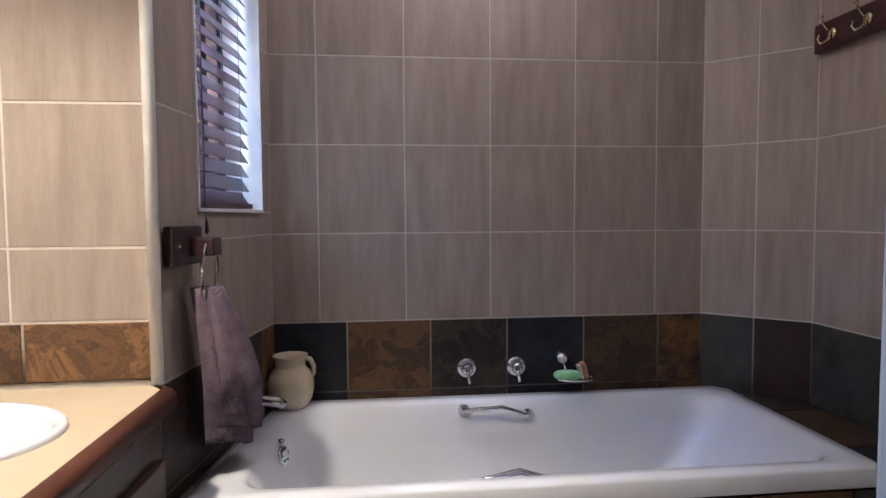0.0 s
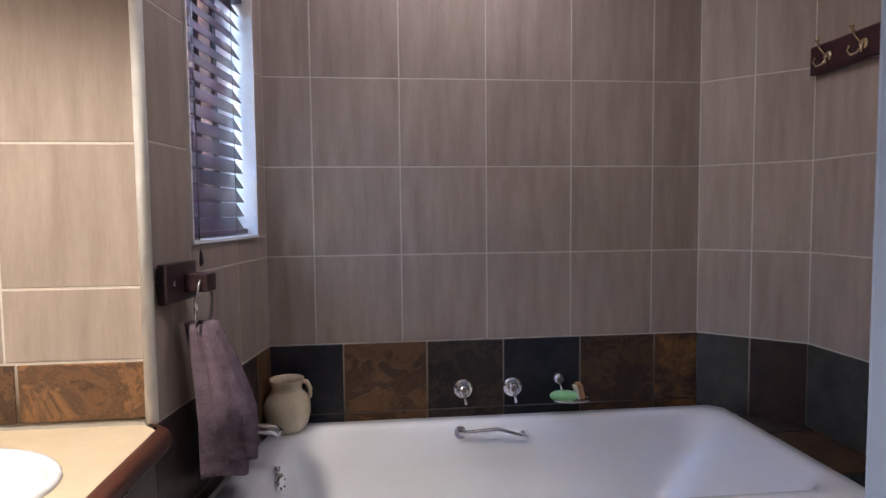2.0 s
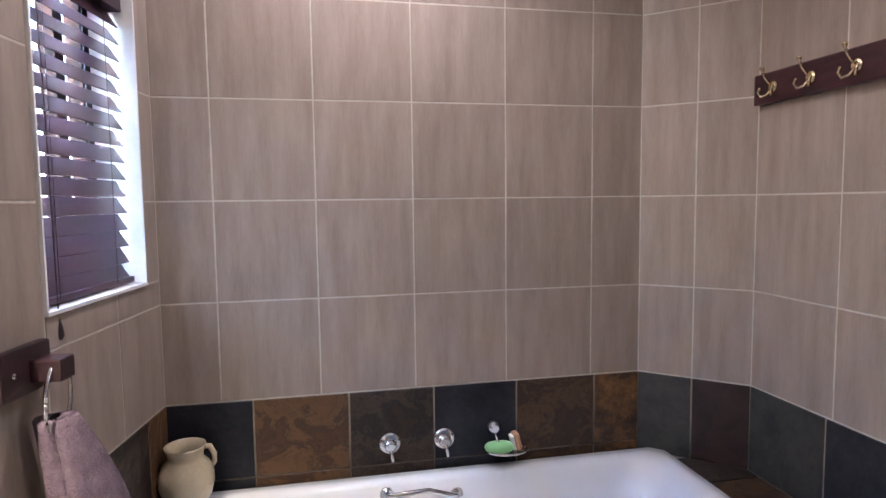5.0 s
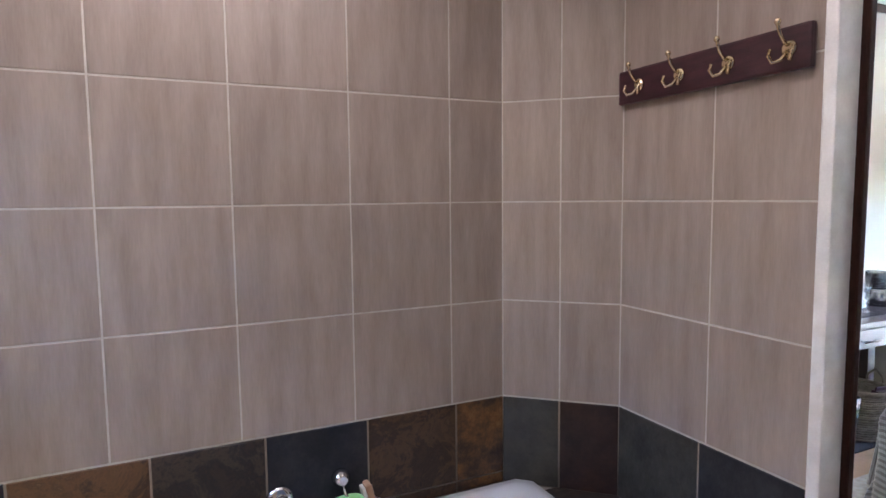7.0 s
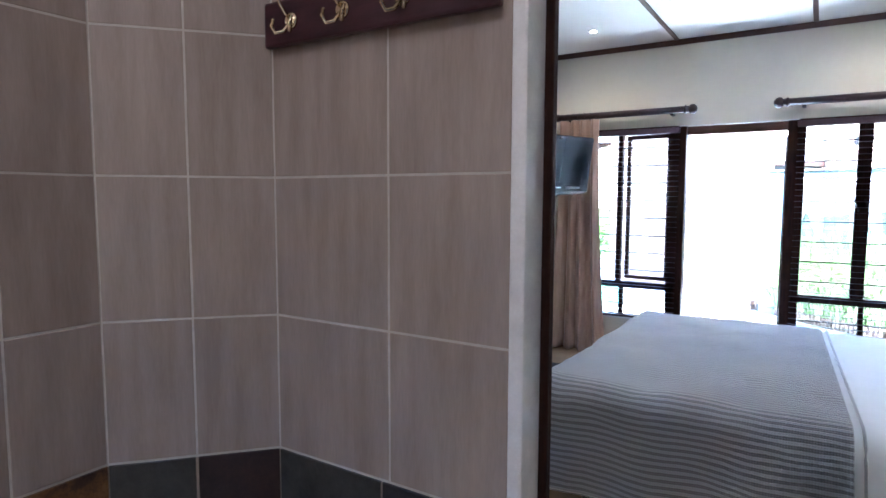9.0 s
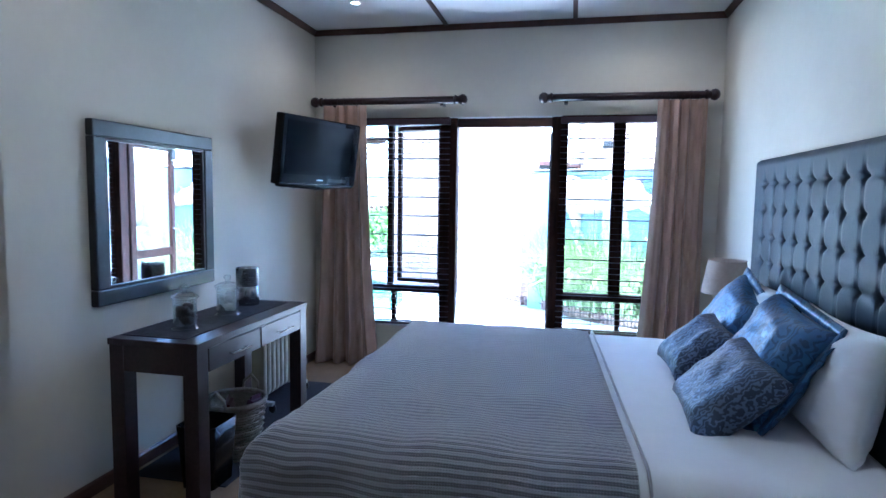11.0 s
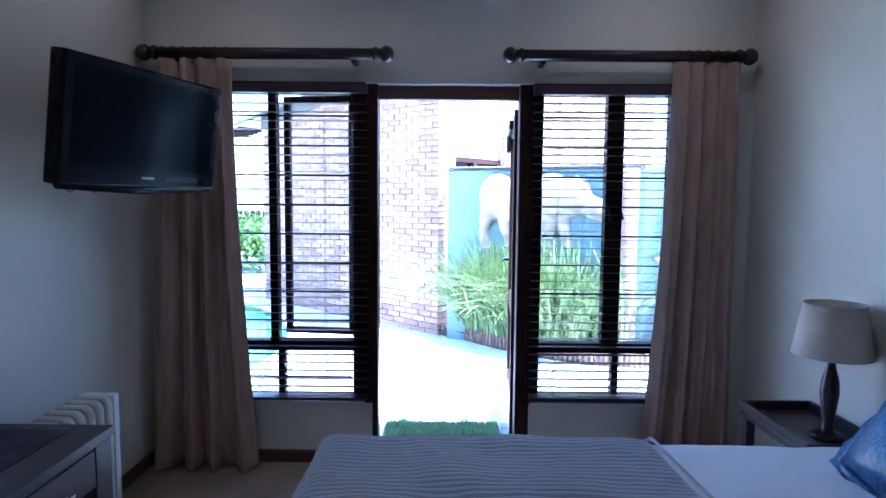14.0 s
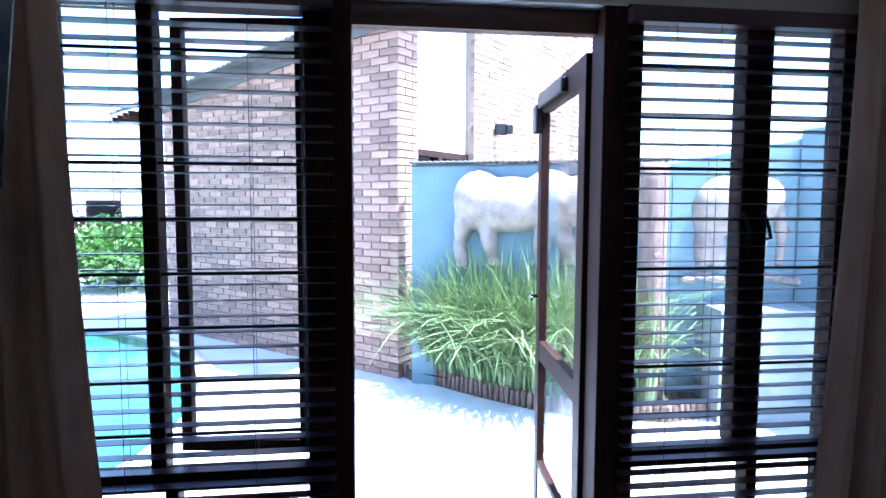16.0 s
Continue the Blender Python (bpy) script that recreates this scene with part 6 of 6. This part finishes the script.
gw1, gd1, gn1 = wall_run("wall_relief", W0, W1, GH, GH, 0.16, "blue-grey painted garden wall")
cap = bmesh.new()
ring_surface(cap, [[(c.x + gn1.x * o, c.y + gn1.y * o, GH + 0.008 + h + 0.006 * math.sin(2 * math.pi * k / 4)) for o, h in ((0.06, 0.0), (0.06, 0.014), (-0.17, 0.014), (-0.17, 0.0))]
                   for k, c in ((k, W0 + (W1 - W0) * k / 160) for k in range(161))], True, True, True)
part("capping", cap, M_ROOFS, gw1, "dark corrugated capping sheet")
gw2, gd2, gn2 = wall_run("wall_relief_far", W1, W2, GH, 2.25, 0.16, "blue-grey painted garden wall")

# plain block added in place of the sunlit raised paving below the reliefs
setting("ledge_garden", quad_wall(W1, gd2, gn2, 0.24, 0.96, GZ, 0.72, 0.42), M_SLAB, "grey block standing in for bright raised paving below the reliefs", "ledge")
wall_run("wall_return", Vector((8.90, -1.27)), Vector((7.4, -1.66)), 2.06, 2.06, 0.2, "blue-grey garden wall turning towards the room")


def relief(name, label, p, d, n, scale, blobs, base):
    """A flattened animal in half relief: rounded masses merged into one skin."""
    bm = bmesh.new()
    for s, z, rs, rz, rd, turn in blobs:
        q = bmesh.ops.create_icosphere(bm, subdivisions=3, radius=1)
        c, sn = math.cos(radians(turn)), math.sin(radians(turn))
        for v in q["verts"]:
            x, y, h = v.co.x * rs, v.co.y * rd * 1.9, v.co.z * rz
            x, h = x * c - h * sn, x * sn + h * c
            x, h = s + x, z + h
            w = p + d * (x * scale)
            v.co = Vector((w.x + n.x * y * scale, w.y + n.y * y * scale, base + h * scale))
    ob = solid(name, bm, M_STATUE, label, "relief sculpture")
    rm = ob.modifiers.new("skin", "REMESH")
    rm.mode, rm.voxel_size, rm.use_smooth_shade = "VOXEL", 0.022, True
    sm = ob.modifiers.new("soften", "SMOOTH")
    sm.factor, sm.iterations = 0.5, 3
    return ob


# rhino: s runs from rump to horn, z from the feet up (unit lengths in metres)
RH = [(0.34, 0.60, 0.24, 0.27, 0.10, 5), (0.62, 0.56, 0.34, 0.25, 0.12, 0), (0.95, 0.60, 0.26, 0.27, 0.11, 0), (1.18, 0.60, 0.20, 0.22, 0.10, -20), (1.42, 0.48, 0.18, 0.13, 0.08, -28),
      (1.56, 0.40, 0.11, 0.085, 0.07, -20), (1.66, 0.55, 0.03, 0.15, 0.03, -32), (1.52, 0.58, 0.02, 0.07, 0.025, -20), (1.22, 0.80, 0.025, 0.07, 0.03, 20), (1.30, 0.77, 0.025, 0.06, 0.03, -10),
      (0.20, 0.40, 0.085, 0.20, 0.08, -8), (0.17, 0.14, 0.06, 0.16, 0.06, 10), (0.20, 0.02, 0.075, 0.035, 0.06, 0), (0.42, 0.28, 0.075, 0.22, 0.07, 12), (0.47, 0.04, 0.085, 0.04, 0.06, 0),
      (0.90, 0.26, 0.085, 0.22, 0.08, -6), (0.88, 0.04, 0.095, 0.045, 0.07, 0), (1.08, 0.28, 0.075, 0.22, 0.07, 14), (1.14, 0.06, 0.08, 0.04, 0.06, 10), (0.13, 0.50, 0.015, 0.14, 0.02, 8)]
relief("rhinoceros_relief", "pale cement rhinoceros relief on the garden wall", W0 + gd1 * 0.27, gd1, gn1, 0.94, RH, 0.94)
EL = [(0.45, 0.72, 0.36, 0.32, 0.10, 0), (0.85, 0.80, 0.20, 0.22, 0.10, 0), (0.80, 0.74, 0.16, 0.22, 0.12, 10), (1.02, 0.52, 0.06, 0.24, 0.06, 8), (1.03, 0.22, 0.045, 0.18, 0.05, -6),
      (0.20, 0.28, 0.09, 0.28, 0.07, 0), (0.36, 0.26, 0.085, 0.26, 0.06, 6), (0.66, 0.27, 0.085, 0.28, 0.07, 0), (0.80, 0.26, 0.08, 0.26, 0.06, -5), (1.06, 0.50, 0.12, 0.025, 0.03, -35), (0.10, 0.60, 0.02, 0.18, 0.02, 6)]
relief("elephant_relief", "pale cement elephant relief on the garden wall", W1 + gd2 * 0.12, gd2, gn2, 0.72, EL, 0.95)
relief("elephant_relief", "smaller pale elephant relief beside the larger one", W1 + gd2 * 0.92, gd2, gn2, 0.82, EL, 0.92)
rk = bmesh.new()
rnd = random.Random(12)
for k in range(26):
    p = W1 + gd2 * (0.15 + k * 0.075) + gn2 * 0.02
    q = bmesh.ops.create_icosphere(rk, subdivisions=2, radius=1)
    for v in q["verts"]:
        v.co = Vector((p.x + v.co.x * 0.06, p.y + v.co.y * 0.06, 0.90 + 0.02 * math.sin(k) + v.co.z * 0.035 * (1 + 0.4 * noise.noise(v.co * 2 + Vector((k, 0, 0))))))
solid("relief_ground_line", rk, M_STATUE, "rough cement ground line under the reliefs", "relief sculpture")
# log post
lp = thing("log_post", "weathered upright log post in the plant bed", "post", (8.84, -0.07, GZ))
rings = []
for k in range(15):
    z = 1.87 * k / 14
    rings.append([((0.105 - 0.012 * k / 14) * (1 + 0.10 * noise.noise((math.cos(a) * 1.5, math.sin(a) * 1.5, z * 2))) * math.cos(a), 0.10 * (1 + 0.10 * noise.noise((math.cos(a), math.sin(a) * 2, z * 2 + 5))) * math.sin(a), z)
                  for a in [2 * math.pi * j / 20 for j in range(20)]])
part("trunk", ring_surface(bmesh.new(), rings, True, True, True), M_LOG, lp)
part("knot", lathe([(0.03, -0.115), (0.02, -0.12), (0.004, -0.118)], (0, 0.02, 1.2), 12, "x"), M_LOG, lp)
# plant bed: log-roll edging, soil, strap-leaved plants
EDGE = [Vector((10.02, 1.70)), Vector((9.72, 1.42)), Vector((9.36, 1.10)), Vector((9.02, 0.74)), Vector((8.78, 0.30)), Vector((8.66, -0.15)), Vector((8.75, -0.55))]
sl = bmesh.new()
bed_ring = [(v.x, v.y) for v in EDGE] + [(9.05, -0.6), (9.10, -0.2), (9.8, 1.6)]
ring_surface(sl, [[(x, y, z) for x, y in bed_ring] for z in (GZ, GZ + 0.09)], True, False, True)
setting("plant_bed_soil", sl, M_SOIL, "dark soil of the plant bed", "soil")
eg = thing("log_edging", "low edging of upright half logs round the bed", "edging", (0, 0, 0))
log_mesh = finish("edging_log", lathe([(0.021, 0.0), (0.022, 0.11), (0.017, 0.125), (0.004, 0.13)], (0, 0, 0), 9), M_LOG)
for a, b in zip(EDGE, EDGE[1:]):
    m = max(2, int((b - a).length / 0.046))
    for k in range(m):
        p = a + (b - a) * k / m
        o = new("edging_log", log_mesh)
        o.parent = eg
        o.matrix_basis = pose(p.x, p.y, GZ, random.uniform(-3, 3), random.uniform(-3, 3), random.uniform(0, 360)) @ Matrix.Diagonal((1, 1, random.uniform(0.9, 1.15), 1))


def in_bed(r):
    i = r.choice((0, 0, 1, 1, 1, 1, 2, 2, 2, 2, 2, 3, 3, 3, 3, 4))
    f, g = r.random(), r.random() ** 1.15
    if i == 0:
        f = 0.55 + 0.45 * f
    e = EDGE[i] + (EDGE[i + 1] - EDGE[i]) * f
    back = W0 + (W1 - W0) * min(1, (i + f) / 5.6)
    p = e + (back - e) * (0.03 + 0.80 * g)
    return p.x, p.y, GZ + 0.06


pl = new("strap_leaf_plants", blades(3000, in_bed, 1.16, 0.021, 0.74, 21, 7))
pl.data.materials.append(M_LEAF)
tagged(pl, "dense clump of green strap-leaved plants in a bed", "plants", kind="stuff")

# pool, bushes and a far house beyond the left window
po = bmesh.new()
pts = [(9.9 + 0.9 * 2.7 * math.cos(a) - 0.43 * 1.75 * math.sin(a), 5.3 + 0.43 * 2.7 * math.cos(a) + 0.9 * 1.75 * math.sin(a), GZ + 0.006) for a in [2 * math.pi * k / 48 for k in range(48)]]
po.faces.new([po.verts.new(p) for p in pts])
setting("water_pool", po, M_WATER, "green-blue garden pool", "water")
cop = bmesh.new()
prof = [(0.0, 0.0), (0.0, 0.03), (0.16, 0.03), (0.16, 0.0)]
cr = []
for k in range(49):
    a = 2 * math.pi * k / 48
    cr.append([(9.9 + 0.9 * (2.7 + o) * math.cos(a) - 0.43 * (1.75 + o) * math.sin(a), 5.3 + 0.43 * (2.7 + o) * math.cos(a) + 0.9 * (1.75 + o) * math.sin(a), GZ + h) for o, h in prof])
ring_surface(cop, cr, True)
setting("pavement_pool_edge", cop, M_RENDER, "pale coping round the pool", "coping")


def make_bush(at, size, leaves, seed):
    b = thing("bush", "leafy green garden shrub beyond the pool", "bush", at, "garden shrubs")
    rnd = random.Random(seed)
    tips = []
    for k in range(9):
        a, e = rnd.uniform(0, 6.3), rnd.uniform(0.3, 1.0)
        tip = Vector((size[0] * 0.7 * math.cos(a) * e, size[1] * 0.7 * math.sin(a) * e, size[2] * rnd.uniform(0.5, 0.95)))
        tips.append(tip)
        part("stem", tube([(0, 0, 0), tip * 0.5 + Vector((0, 0, 0.1)), tip], 0.02, 6, radii=[0.03, 0.02, 0.006]), M_LOG, b)
    verts, faces = [], []
    for _ in range(leaves):
        c = rnd.choice(tips) * rnd.uniform(0.55, 1.1) + Vector((rnd.gauss(0, 0.22) * size[0], rnd.gauss(0, 0.22) * size[1], rnd.gauss(0, 0.14) * size[2]))
        if c.z < 0.02:
            continue
        d = Vector((rnd.gauss(0, 1), rnd.gauss(0, 1), rnd.gauss(0, 0.6))).normalized()
        s = d.cross(Vector((rnd.random(), rnd.random(), 1))).normalized()
        l, w = 0.13 * rnd.uniform(0.6, 1.3), 0.045
        o = len(verts)
        verts += [c, c + d * l * 0.5 + s * w, c + d * l, c + d * l * 0.5 - s * w]
        faces.append((o, o + 1, o + 2, o + 3))
    me = bpy.data.meshes.new("crown")
    me.from_pydata([tuple(v) for v in verts], [], faces)
    me.materials.append(M_BUSH)
    cr_ = new("crown", me)
    cr_.parent = b
    return b


make_bush((16.2, 6.45, GZ), (1.8, 1.8, 1.15), 5200, 2)
make_bush((17.2, 9.0, GZ), (1.4, 1.4, 1.25), 2200, 6)
make_bush((15.9, 5.5, GZ), (0.7, 0.7, 1.0), 1100, 9)
fh = thing("far_house", "distant white-walled house behind the garden", "house", (24, 13, GZ))
part("wall", bx(0, 5, -5, 6, 0, 2.0), M_RENDER, fh)
fr_ = bmesh.new()
ring_surface(fr_, [[(-0.3, y, 1.95), (2.5, y, 2.4), (5.3, y, 1.95)] for y in (-5.5, 6.5)], False)
part("roof", fr_, M_ROOFS, fh).modifiers.new("thickness", "SOLIDIFY").thickness = 0.12
for y in (-3.0, 0.2, 3.4):
    w = part("window", bx(-0.04, 0.04, y - 0.5, y + 0.5, 0.8, 1.6), M_FRAME, fh)
    part("pane", bx(-0.06, -0.03, y - 0.42, y + 0.42, 0.88, 1.52), M_SCREEN, w)
fc = thing("palisade_fence", "dark garden fence behind the pool", "fence", (0, 0, GZ))
for k in range(46):
    part("paling", bx(19.0, 19.03, 4.5 + k * 0.16, 4.62 + k * 0.16, 0, 1.25, bevel=0.004), M_FRAME, fc)
for z in (0.3, 1.0):
    part("fence_rail", bx(19.03, 19.07, 4.4, 12.0, z, z + 0.07), M_FRAME, fc)

# bricks last
lay_bricks(wall_l, A, U, V, 0.0, 3.6, GZ, EAVE + 0.31, 1.75, under_roof)
lay_bricks(wall_r, A, V, U, 0.0, 0.294, GZ, EAVE + 1.5, 9)
lay_bricks(wall_f, A, V, U, 1.27, 6.0, 1.4, EAVE + 1.5, 2.9)
